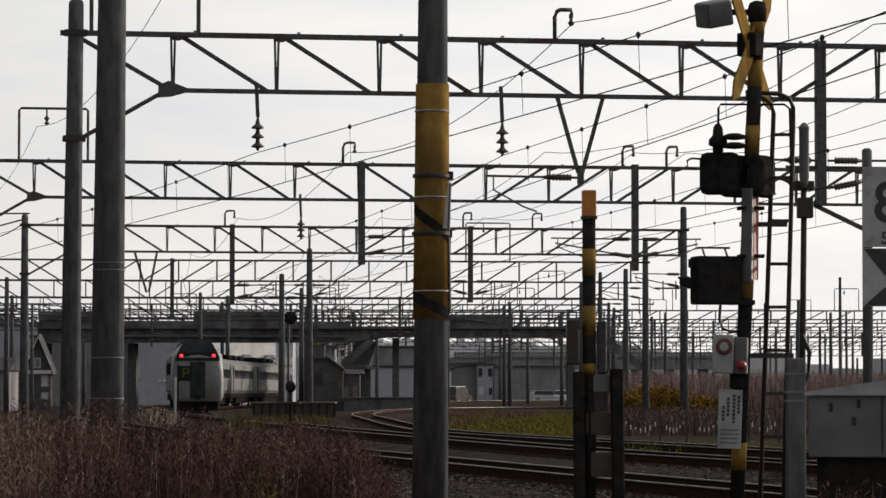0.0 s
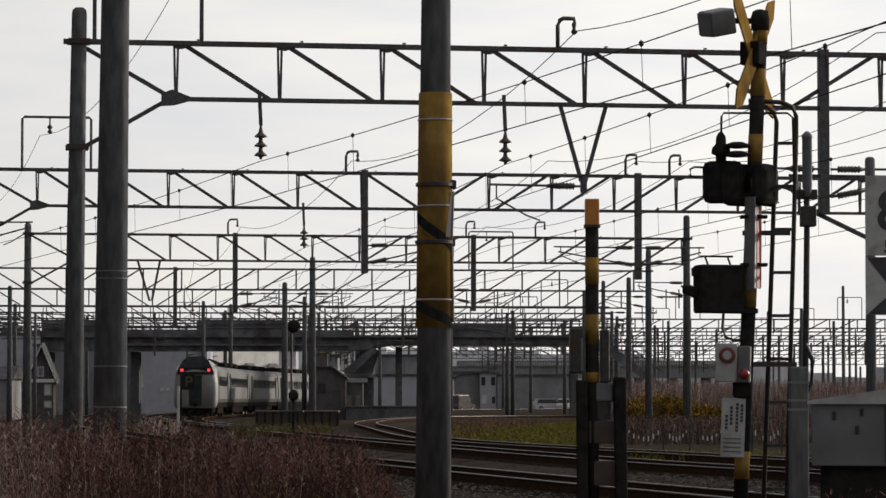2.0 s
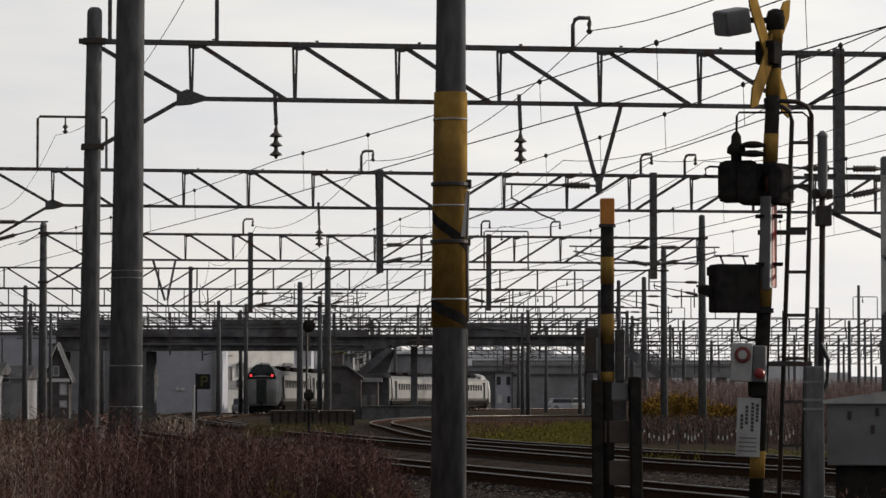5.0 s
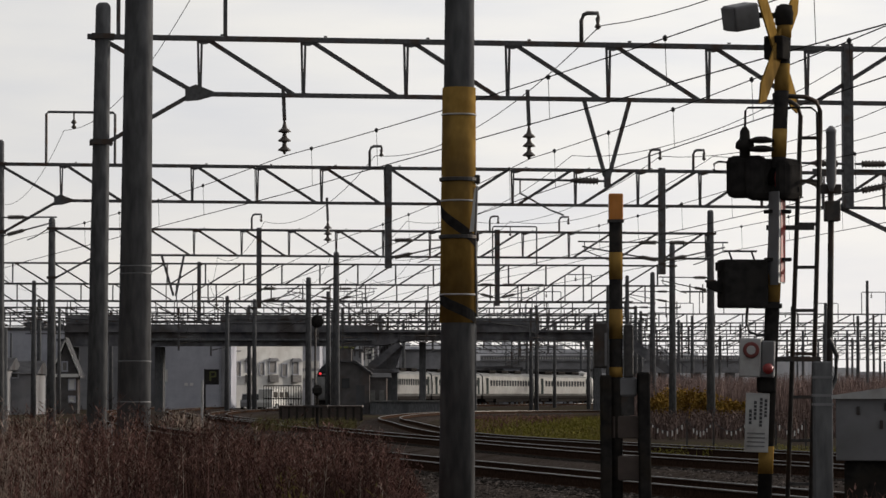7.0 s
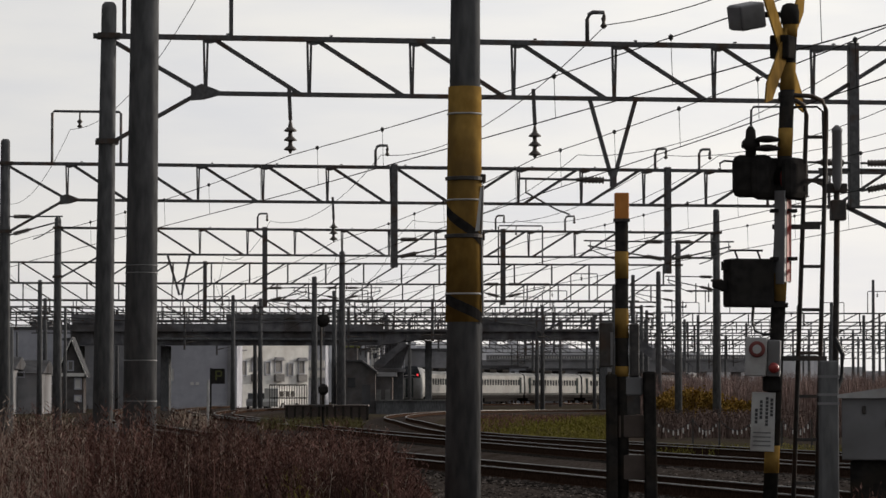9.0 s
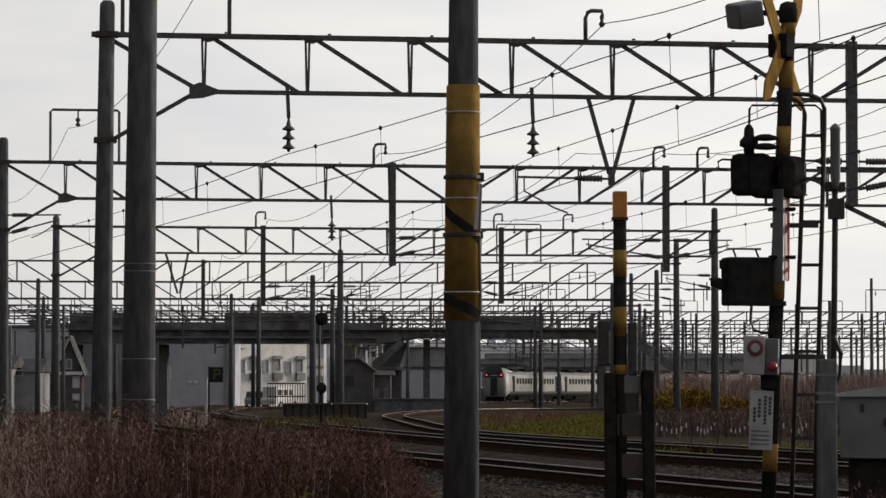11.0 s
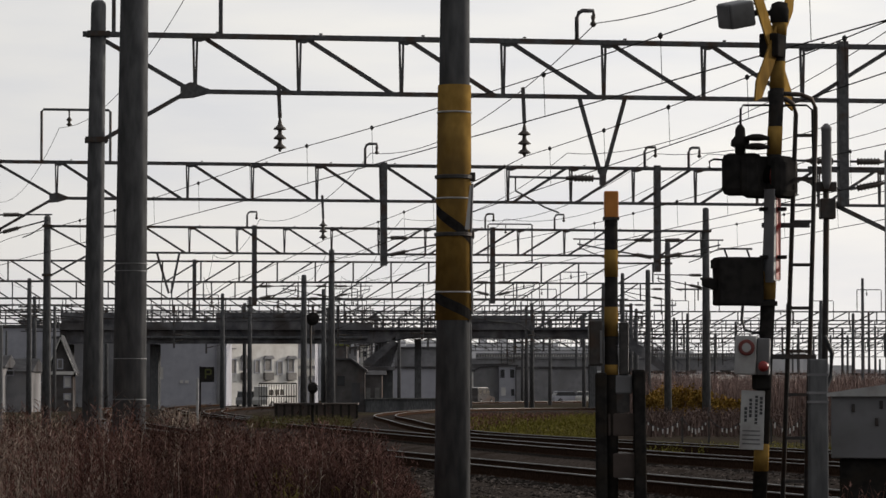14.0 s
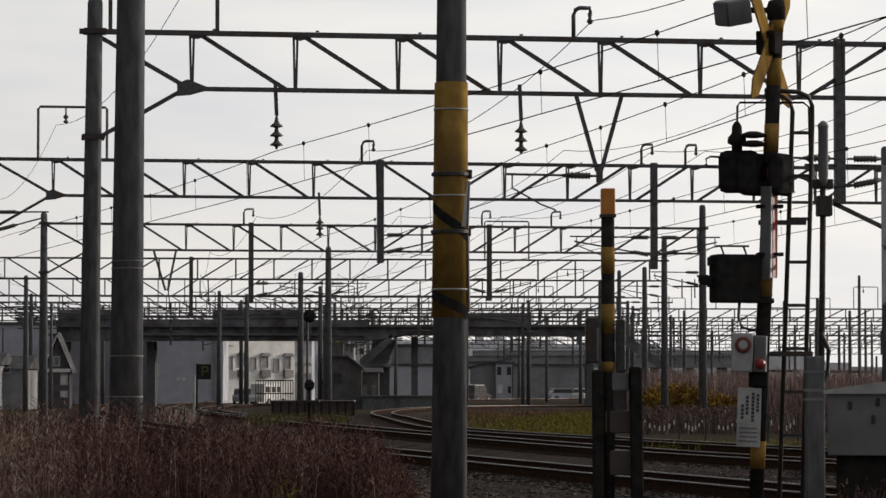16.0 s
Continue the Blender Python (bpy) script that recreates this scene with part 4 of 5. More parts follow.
part("stair_string", prism([(-3.5, 5.95), (-6.1, 3.95), (-6.1, 3.51), (-5.5, 3.51), (-3.5, 5.3)], -3.0, -2.8), DECK, bridge, "sloping stair flight")
part("stair_string", prism([(-6.1, 3.6), (-6.1, 3.1), (-7.9, 1.6), (-7.9, 2.1)], -2.6, -2.4), DECK, bridge, "sloping stair flight")
part("stair_rail", bar((-3.6, -2.9, 6.9), (-6.1, -2.9, 4.95), 0.08), DECK, bridge)
part("stair_rail", bar((-6.1, -2.9, 4.5), (-3.7, -2.9, 4.5), 0.07), DECK, bridge)
for i in range(11):
    x, z = -6.1 + i * 0.24, 3.9 + i * 0.19
    part("stair_post", bar((x, -2.9, z), (x, -2.9, z + 1.03), 0.06), DECK, bridge)
    part("stair_post", bar((x, -2.92, 3.5), (x, -2.92, 4.5), 0.05), DECK, bridge)
    part("tread", box(x - 0.15, x + 0.15, -2.79, -1.6, z - 0.2, z - 0.14), DECK, bridge)
for x in (-6.0, -5.2):
    part("stair_leg", bar((x, -2.9, -0.3), (x, -2.9, 3.2), 0.2), DECK, bridge)
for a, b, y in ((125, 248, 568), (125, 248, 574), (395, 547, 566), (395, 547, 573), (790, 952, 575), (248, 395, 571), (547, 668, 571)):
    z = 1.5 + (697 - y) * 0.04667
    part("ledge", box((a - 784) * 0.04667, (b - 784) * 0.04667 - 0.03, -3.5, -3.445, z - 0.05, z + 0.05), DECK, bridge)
rnd = random.Random(8)
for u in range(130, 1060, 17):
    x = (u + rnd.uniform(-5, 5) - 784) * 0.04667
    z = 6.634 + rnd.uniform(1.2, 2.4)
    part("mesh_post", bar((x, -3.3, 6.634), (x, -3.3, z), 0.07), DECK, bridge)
part("mesh_rail", bar((-30.8, -3.3, 7.894), (12.881, -3.3, 7.894), 0.06), DECK, bridge)
part("loose_cable", tube([(2.5, -3.6, 7.9), (3.4, -3.6, 7.45), (4.5, -3.6, 7.2), (6.6, -3.6, 7.0), (7.5, -3.6, 6.4), (8.5, -3.6, 5.8)], 0.045, 6), KERB, bridge, "pale loose cable")
part("hung_pipe", tube([(-25.389, -3.2, 5.887), (-5.787, -3.2, 5.84)], 0.12, 8), CONCRETE, bridge, "pipe along the girder")
# the stairs at its far end
stair = part("stair_string", prism([(13.161, 6.494), (15.215, 6.214), (20.115, 2.48), (20.115, 1.92), (15.215, 5.187), (13.161, 5.7)], -3.0, -2.85), DECK, bridge, "sloping stair flight")
for i in range(15):
    k = i / 14
    x, z = 15.215 + k * 4.667, 6.214 - k * 3.547
    part("stair_post", bar((x, -2.95, z - 0.1), (x, -2.95, z + 1.0), 0.06), DECK, bridge)
part("stair_rail", bar((13.161, -2.95, 7.427), (15.215, -2.95, 7.194), 0.1), DECK, bridge)
part("stair_rail", bar((15.215, -2.95, 7.194), (19.975, -2.95, 3.6), 0.1), DECK, bridge)
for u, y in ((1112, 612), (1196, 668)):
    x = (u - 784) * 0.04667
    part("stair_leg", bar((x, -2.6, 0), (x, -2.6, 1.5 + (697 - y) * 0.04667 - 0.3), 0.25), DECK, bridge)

# ---- buildings ----
def window(t, x, z, w, h, mat=None, y=0.0):
    """A framed window on a front wall; returns nothing."""
    f = bmesh.new()
    e = 0.09
    for a in ((x - w / 2 - e, x + w / 2 + e, z - e, z), (x - w / 2 - e, x + w / 2 + e, z + h, z + h + e), (x - w / 2 - e, x - w / 2, z, z + h), (x + w / 2, x + w / 2 + e, z, z + h)):
        box(a[0], a[1], y - 0.09, y, a[2], a[3], 0, f)
    fr = part("window_frame", f, WALL_GREY, t)
    part("pane", box(x - w / 2, x + w / 2, y - 0.04, y - 0.004, z, z + h), mat or GLASS, fr)


def block(x0, x1, y, depth, z1, mat, label, roof=0.25, over=0.2):
    t = thing("building", pose((x0 + x1) / 2, y, GROUND), label, "building", "buildings beyond the yard")
    w = (x1 - x0) / 2
    part("wall", box(-w, w, 0, depth, -0.3, z1 - GROUND), mat, t)
    part("roof", box(-w - over, w + over, -over, depth + over, z1 - GROUND, z1 - GROUND + roof), ROOF, t)
    return t


def house(place, half, y, depth, eave, ridge, mat, label, across=True):
    """A gabled house; across: the ridge runs away from the tracks, so that the gable shows."""
    t = thing("house", pose(place, y, GROUND), label, "house", "houses beyond the yard")
    e, r = eave - GROUND, ridge - GROUND
    if across:
        part("wall", prism([(-half, -0.3), (half, -0.3), (half, e), (0, r - 0.1), (-half, e)], 0, depth), mat, t)
        for s in (-1, 1):
            part("roof", prism([(0, r), (s * (half + 0.3), e - 0.25), (s * (half + 0.3), e - 0.05), (0, r + 0.22)], -0.35, depth + 0.35), ROOF, t)
            part("barge_board", bar((0, -0.38, r + 0.05), (s * (half + 0.3), -0.38, e - 0.2), 0.08, 0.06), WALL_WHITE, t)
    else:
        part("wall", box(-half, half, 0, depth, -0.3, e), mat, t)
        bm = bmesh.new()
        v = [bm.verts.new(p) for p in ((-half - 0.3, -0.3, e), (half + 0.3, -0.3, e), (half + 0.3, depth / 2, r), (-half - 0.3, depth / 2, r), (half + 0.3, depth + 0.3, e), (-half - 0.3, depth + 0.3, e))]
        for f in ((0, 1, 2, 3), (3, 2, 4, 5), (0, 3, 5), (1, 4, 2), (0, 5, 4, 1)):
            bm.faces.new([v[i] for i in f])
        part("roof", bm, ROOF, t)
    return t


# shaded side of the white building, its shade given as blue grey colour
b = block(-26.459, -19.805, 301, 8, 6.6, WALL_GREY, "large nearly blank side wall of the white building, shade painted blue grey")
# lit window: its brightness is painted as a white pane
window(b, -2.905, 2.609, 0.7, 1.162, WALL_WHITE)
part("downpipe", bar((2.6, -0.1, -0.3), (2.6, -0.1, 6.6), 0.3), WALL_DARK, b)
part("base_wall", box(-3.3, 3.3, -0.12, -0.004, -0.3, 1.1), WALL_GREY, b)
for x in (-0.85, -0.35):
    part("vent", box(x - 0.16, x + 0.16, -0.08, -0.004, 2.239, 2.503), WALL_WHITE, b)
b = block(-0.796, 8.912, 0, 7, 7.4, WALL_WHITE, "white two-storey building with shuttered windows")
b.matrix_world = pose(-20.377, 312.2, GROUND, 0, 0, 48.246) @ pose(4.854, 0, 0)
for k, (u, w, y0, y1) in enumerate(((420, 9, 666, 642), (440, 12, 658, 636), (460, 8, 664, 643), (478, 12, 660, 638), (498, 9, 666, 645), (517, 10, 662, 640))):
    x = (u - 412) * 0.0824 - 4.854
    window(b, x, 1.5 + (697 - y0) * 0.0555, w * 0.0716, (y0 - y1) * 0.0555, CURTAIN)
    if k % 2:
        part("flower_box", box(x - 0.6, x + 0.6, -0.3, -0.02, 2.608, 3.328), CURTAIN, b)
        part("awning", prism([(x - 0.75, 4.657), (x + 0.75, 4.657), (x + 0.45, 4.99), (x - 0.45, 4.99)], -0.3, -0.02), WALL_DARK, b)
window(b, -5.2, 0.896, 1.1, 0.75, CURTAIN)
part("wall_lamp", box(-5.2, -4.0, -0.3, -0.02, 5.572, 5.682), WALL_DARK, b)
b = block(-14.783, -12.638, 330.4, 10, 6.2, WALL_GREY, "grey block with pale balcony bands")
for y in (646, 664):
    z = 1.5 + (697 - y) * 0.0577
    part("balcony", box(-1.0, 1.0, -0.7, -0.004, z - 0.35, z + 0.4), WALL_WHITE, b)
b = thing("building", pose(-6.45, 232.4, GROUND), "low dark grey railway shed with a sloping roof", "building", "buildings beyond the yard")
part("wall", prism([(-1.15, -0.3), (1.15, -0.3), (1.15, 3.0), (0.1, 3.75), (-1.15, 3.75)], 0, 4.5), SHED, b)
part("roof", prism([(-1.25, 3.76), (0.12, 3.76), (1.3, 2.9), (1.3, 3.02), (0.15, 3.88), (-1.25, 3.88)], -0.25, 4.75), ROOF, b)
for k in range(9):
    part("cladding_rib", box(-1.1 + k * 0.27, -1.07 + k * 0.27, -0.03, -0.004, 0, 2.9 if k > 5 else 3.6), SHED, b)
part("door", box(0.2, 0.8, -0.05, -0.006, 0, 2.1), ROOF, b)
part("window", box(-0.85, -0.3, -0.05, -0.006, 1.9, 2.6), GLASS, b)
b = block(-11.4, -9.7, 340, 8, 5.95, SHED, "grey house with a yellow green roof behind the shed", 0.02, 0.0)
part("roof_sheet", prism([(-1.1, 6.3), (1.1, 6.3), (0.7, 7.0), (-0.8, 7.0)], -0.3, 8.3), MOSS, b, "yellow green sheet roof")
b = block(-8.35, -7.45, 345, 5, 6.05, WALL_WHITE, "narrow white stair house above dark roofs", 0.12, 0.1)
part("window", box(-0.2, 0.25, -0.05, -0.006, 5.2, 5.8), GLASS, b)
b = house(-4.773, 0.658, 234.5, 4, 2.393, 2.722, SHED, "tiny dark hut beside the platform", False)
for x in (-0.5, 0.15):
    part("lit_panel", box(x, x + 0.33, -0.08, -0.004, 1.006, 1.747), KERB, b)
block(-5.200, 0.533, 380, 10, 3.867, WALL_GREY, "pale grey sheet-clad warehouse")
block(-5.365, 1.1, 392, 10, 6.358, WALL_DARK, "grey warehouse with flat roof")
block(-12.39, -9.197, 364, 10, 5.99, WALL_DARK, "grey block behind the shed")
b = block(7.25, 9.3, 385, 6, 4.2, WALL_GREY, "narrow grey two-storey house with small windows", 0.14, 0.25)
for x, z, w, h, m in ((-0.62, 3.1, 0.5, 1.0, GLASS), (0.55, 3.1, 0.5, 1.0, GLASS), (-0.5, 0.95, 0.55, 1.0, WALL_WHITE), (0.6, 0.95, 0.4, 0.8, GLASS)):
    window(b, x, z, w, h, m)
part("downpipe", bar((0.98, -0.08, 0), (0.98, -0.08, 4.4), 0.1), ROOF, b)
b = thing("building", pose(5.4, 386, GROUND), "dark sheet-clad barn with a sloping roof", "building", "buildings beyond the yard")
part("wall", prism([(-1.8, -0.3), (1.8, -0.3), (1.8, 4.45), (-0.3, 4.3), (-1.8, 3.7)], 0, 8), WALL_DARK, b)
part("roof", prism([(-2.0, 3.64), (-0.3, 4.32), (1.84, 4.47), (1.84, 4.6), (-0.35, 4.45), (-2.0, 3.78)], -0.3, 8.3), ROOF, b)
block(9.928, 18.992, 410, 14, 4.077, WALL_DARK, "long dark grey shed with plain wall")
block(3.979, 8.598, 405, 10, 4.398, WALL_DARK, "dark grey shed behind a house")
b = block(3.619, 4.155, 382, 3, 3.546, WALL_WHITE, "narrow white outbuilding beside grey sheds")
# far left
block(-48.283, -36.659, 318.5, 10, 7.515, WALL_GREY, "grey flat-roofed block behind houses")
block(-42.33, -40.401, 326.2, 8, 8.179, WALL_DARK, "stair tower on a dark flat roof")
block(-36.5, -27.074, 306, 10, 6.172, WALL_DARK, "dark block under the bridge")
b = house(-28.263, 0.89, 241.5, 1.6, 2.598, 5.183, SHED, "steep gabled house with white barge boards")
part("eave_band", box(-1.3, 1.0, -0.45, -0.36, 2.729, 2.983), WALL_WHITE, b)
window(b, 0.466, 1.839, 0.38, 0.7, WALL_WHITE)
window(b, 0.466, 0.907, 0.38, 0.35, WALL_WHITE)
window(b, -0.085, 3.237, 0.3, 0.6, CURTAIN)
b = block(-30.685, -29.279, 242.9, 7, 2.436, WALL_DARK, "low wing of a house with white windows", 0.2, 0.25)
window(b, -0.426, 1.628, 0.3, 0.9, WALL_WHITE)
window(b, 0.085, 1.116, 0.3, 1.0, CURTAIN)
part("eave_band", box(-0.8, 0.8, -0.3, -0.26, 2.779, 2.949), WALL_WHITE, b)
b = house(-30.56, 1.216, 231, 7, 2.619, 3.591, WALL_DARK, "small grey house with weathered roof", False)
window(b, -0.324, 2.675, 0.8, 0.25)
b = house(-32.492, 1.597, 227.5, 7, 2.876, 3.795, WALL_DARK, "small dark house behind the weeds", False)
# the viaduct on the skyline
via = thing("viaduct", pose(0, 490, GROUND), "long grey viaduct with a pale balustrade on the skyline", "viaduct")
part("girder", box(1.376, 48.661, 0, 8, 4.681, 6.486), WALL_DARK, via)
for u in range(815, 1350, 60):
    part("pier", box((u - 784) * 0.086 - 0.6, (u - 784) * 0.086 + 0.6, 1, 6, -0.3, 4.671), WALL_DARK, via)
part("rail", bar((5.674, -0.1, 7.174), (48.231, -0.1, 7.174), 0.25), WALL_DARK, via)
part("ledge", bar((5.674, -0.1, 6.572), (48.231, -0.1, 6.572), 0.3), WALL_DARK, via)
part("parapet_back", box(5.7, 48.2, 0.2, 0.4, 6.49, 7.05), WALL_DARK, via)
bm = bmesh.new()
for i in range(108):
    x = 6.104 + i * 0.39
    box(x, x + 0.2, -0.08, 0.12, 6.658, 7.088, 0, bm)
tagged(part("balustrade", bm, WALL_WHITE, via, "row of pale balusters"), kind="stuff")
# distant low town
rnd = random.Random(4)
bm = bmesh.new()
for i in range(150):
    x, y = rnd.uniform(-120, 170), rnd.uniform(532, 910)
    w, h = rnd.uniform(3, 11), rnd.uniform(3, 7.5) * (1.0 if y < 700 else 1.4)
    box(x, x + w, y, y + 8, -0.5, h, 0, bm)
mesh_thing("distant_town", bm, HAZE_WALL, Matrix(), "low roofs of a distant town, haze put into their colour", "town", kind="stuff")

bm = bmesh.new()
for i in range(90):
    y = rnd.uniform(511, 616)
    x = rnd.uniform(-0.043, 0.06) * y
    w = rnd.uniform(3, 8)
    h = 1.2 + y * rnd.uniform(0.0103, 0.0149)
    box(x, x + w, y, y + 9, -0.5, h, 0, bm)
    if rnd.random() < 0.5:
        box(x + w * 0.2, x + w * 0.5, y + 2, y + 5, h, h + rnd.uniform(0.6, 1.6), 0, bm)
mesh_thing("far_rooftops", bm, HAZE_WALL, Matrix(), "grey blocks of a town behind the bridge, paled for haze", "town", kind="stuff")

# ---- platform and low walls ----
pf = thing("low_platform", pose(0, 231, GROUND), "low concrete platform with a pale edge beside the curve", "platform")
part("wall", box(-5.228, 0.324, 0, 3, 0, 0.933), CONCRETE, pf)
part("edge", box(-5.269, 0.324, -0.15, 0.5, 0.935, 1.014), KERB, pf, "pale coping")
kb = thing("yard_kerb", pose(0, 246.4, GROUND), "low pale kerb along the far tracks", "kerb", kind="structure")
part("stone", box(0.346, 9.857, -0.2, 0.3, -0.1, 0.203), KERB, kb)
db = thing("loading_dock", pose(0, 168, GROUND), "long low dark timber loading dock beside the track", "dock")
part("deck", box(-8.6, -4.2, 0, 3, 0.79, 0.88, 0.03), BROWN, db)
part("front", box(-8.55, -4.25, 0.1, 2.9, 0, 0.788), BROWN, db)
for i in range(11):
    x = -8.5 + i * 0.42
    part("post", box(x, x + 0.12, 0.0, 0.098, 0, 0.786), SLEEPER, db)
fence = thing("iron_fence", pose(-15.574, 280, GROUND), "black iron railing before the white building", "fence")
for y in (683, 706):
    z = 1.5 + (697 - y) * 0.0491
    part("rail", bar((0, 0, z), (3.242, 0, z), 0.1), BLACK, fence)
for i in range(16):
    part("bar", bar((i * 0.216, 0, 0), (i * 0.216, 0, 2.188), 0.06), BLACK, fence)


def parked_car(x, y, turn, mat, label, van=False, top_mat=None):
    t = thing("parked_car", pose(x, y, GROUND, 0, 0, turn), label, "car", "parked cars")
    top = 1.9 if van else 1.45
    body = [(-2.0, 0.3), (2.0, 0.3), (2.05, 0.75), (1.35, 0.92), (-1.95, 0.95), (-2.05, 0.7)]
    part("body", prism(body, -0.8, 0.8), mat, t)
    c = part("cabin", prism([(-1.85, 0.93), (1.15, 0.91), (0.55, top), (-1.5 if not van else -1.85, top)], -0.72, 0.72), mat if van else GLASS, t)
    if van:
        for sy in (-0.725, 0.725):
            for a in (-1.6, -0.6, 0.3):
                part("side_window", box(a, a + 0.7, sy - 0.004, sy + 0.004, 1.15, 1.65), GLASS, c)
    part("roof", prism([(-1.6 if not van else -1.9, top - 0.03), (0.6, top - 0.03), (0.5, top + 0.05), (-1.45, top + 0.05)], -0.74, 0.74), top_mat or mat, t)
    for sx in (-1.25, 1.25):
        for sy in (-0.75, 0.75):
            w = part("wheel", lathe([(0.2, -0.09), (0.31, -0.08), (0.31, 0.08), (0.2, 0.09)], 14, None, Matrix.Translation((sx, sy, 0.31)) @ Matrix.Rotation(radians(90), 4, "X")), BLACK, t)
            part("rim", lathe([(0.19, -0.1), (0.19, 0.1)], 10, None, Matrix.Translation((sx, sy, 0.31)) @ Matrix.Rotation(radians(90), 4, "X")), BOXGREY, w)
    return t


parked_car(-15.036, 290.5, 62, WALL_WHITE, "white parked van behind an iron railing", True)
parked_car(-17.116, 291.2, 82, WALL_DARK, "dark parked car beside the white building")
# the brown van's white roof colour imitates the sky reflected in it
parked_car(4.908, 378, 60, SHED, "dark brown parked van beside a grey house, roof reflection painted white", True, WALL_WHITE)
parked_car(15.921, 398, 20, WALL_GREY, "grey parked car beside a dark shed")
parked_car(18.342, 399, 70, WALL_WHITE, "white parked car beside a dark shed")
parked_car(22.502, 325.5, 0, WALL_WHITE, "white parked van beyond the brush", True)


# ---- plants ----
def blades(spots, rnd, width, lean, leaves, spread=1.0):
    """Stems and narrow leaves from (x, y, base, height) as one mesh."""
    verts, faces = [], []

    def strip(p, q, r, w):
        a = rnd.uniform(0, 6.28)
        sx, sy = math.cos(a) * w, math.sin(a) * w * 0.5
        k = len(verts)
        verts.extend([(p[0] - sx, p[1] - sy, p[2]), (p[0] + sx, p[1] + sy, p[2]), (q[0] - sx * 0.7, q[1] - sy, q[2]), (q[0] + sx * 0.7, q[1] + sy, q[2]), r])
        faces.extend([(k, k + 1, k + 3, k + 2), (k + 2, k + 3, k + 4)])

    for x, y, z, h in spots:
        y *= 0.7
        dx, dy = rnd.gauss(0, lean) * h, rnd.gauss(0, lean) * h
        top = (x + dx, y + dy, z + h)
        strip((x, y, z), (x + dx * 0.4, y + dy * 0.4, z + h * 0.6), top, width)
        for i in range(leaves):
            k = rnd.uniform(0.2, 1.0) ** 0.75
            p = (x + dx * k * k, y + dy * k * k, z + h * k)
            s = rnd.uniform(0.03, 0.12) * (1.25 - 0.5 * k)
            u, v = rnd.uniform(-1, 1) * s * spread, rnd.uniform(-1, 1) * s * spread
            strip(p, (p[0] + u * 0.6, p[1] + v * 0.6, p[2] + s * 0.45), (p[0] + u * 1.1, p[1] + v, p[2] + s * rnd.uniform(0.1, 0.9)), width * rnd.uniform(0.5, 1.1))
    me = bpy.data.meshes.new("blades")
    me.from_pydata(verts, [], faces)
    return me


def plants(name, spots, seed, mat, label, category, width=0.006, lean=0.18, leaves=5, spread=1.0):
    me = blades(spots, random.Random(seed), width, lean, leaves, spread)
    me.materials.append(mat)
    return tagged(new(name, me), label, category, "", "stuff")


def weed_height(x, y):
    """How tall the dry weeds stand: taller to the west, thinning out to the east."""
    u = x / y * 45
    h = 1.03 + 0.12 * math.exp(-((u + 4.0) / 0.9) ** 2) + 0.05 * math.sin(u * 2.1 + 1) + 0.045 * math.sin(u * 5.3)
    return h * min(1.0, max(0.3, (0.12 - u) / 0.8))


rnd = random.Random(11)
tall, pale, dock = [], [], []
while len(tall) < 7600:
    y = rnd.uniform(40, 58)
    x = rnd.uniform(-0.105, 0.0) * y
    edge = (-0.1 if y < 50 else -0.1 - (y - 50) * 0.055)
    clump = noise.noise((x * 1.3, y * 0.35, 3.0))
    if x < edge and rnd.random() < 0.62 + 0.8 * clump:
        h = weed_height(x, y) * rnd.uniform(0.5, 1.04) * (0.97 + 0.55 * clump)
        u = x / y * 45
        # extra pale stalks to the west also stand in for sunlit blades
        west = max(0.0, min(1.0, (-2.9 - u) / 1.3))
        dusk = math.exp(-((u + 2.45) / 0.6) ** 2) + 0.6 * math.exp(-((u + 0.9) / 0.5) ** 2)
        k = rnd.random()
        (dock if k < 0.14 + 0.56 * dusk * (1 - west) else pale if k > 0.95 - 0.36 * west else tall).append((x, y, GROUND, h))
plants("dry_weeds", tall, 1, STRAW, "dense reddish brown dry weeds by the crossing", "weeds", 0.0045, 0.13, 15, 1.0)
plants("dead_dock", dock, 14, DARK_WEED, "dark brown dead dock clumps among the weeds", "weeds", 0.006, 0.15, 20, 1.1)
plants("dry_stalks", pale, 2, PALE, "pale dry stalks among the weeds", "weeds", 0.0045, 0.12, 9, 0.8)
reeds = [(rnd.uniform(-4.75, -4.1), rnd.uniform(44, 50), GROUND, rnd.uniform(0.9, 1.5)) for _ in range(90)] + [(rnd.uniform(-2.5, -2.15), rnd.uniform(44, 48), GROUND, rnd.uniform(0.95, 1.28)) for _ in range(26)]
plants("pale_reeds", reeds, 3, PALE, "tall pale reeds standing over dry weeds", "reeds", 0.006, 0.07, 4)
yellow = [(rnd.gauss(c, 0.13), rnd.uniform(40, 41.2), GROUND, rnd.uniform(0.35, h)) for c, h, n in ((-1.3, 0.92, 34), (-1.75, 0.7, 22), (-0.75, 0.75, 14)) for _ in range(n)]
plants("yellowing_weeds", yellow, 16, GREEN_WEED, "small yellowing green weeds among the dry ones", "weeds", 0.007, 0.2, 12, 1.2)
low = []
while len(low) < 2600:
    y = rnd.uniform(58, 130)
    x = rnd.uniform(-0.1, -0.012) * y
    if x < 4.3 - (y - 56.5) * 0.152 - 2.6:
        low.append((x, y, GROUND, rnd.uniform(0.15, 0.5)))
plants("low_weeds", low, 5, STRAW, "low brown weeds between the tracks", "weeds", 0.012, 0.3, 4)
green, faded = [], []
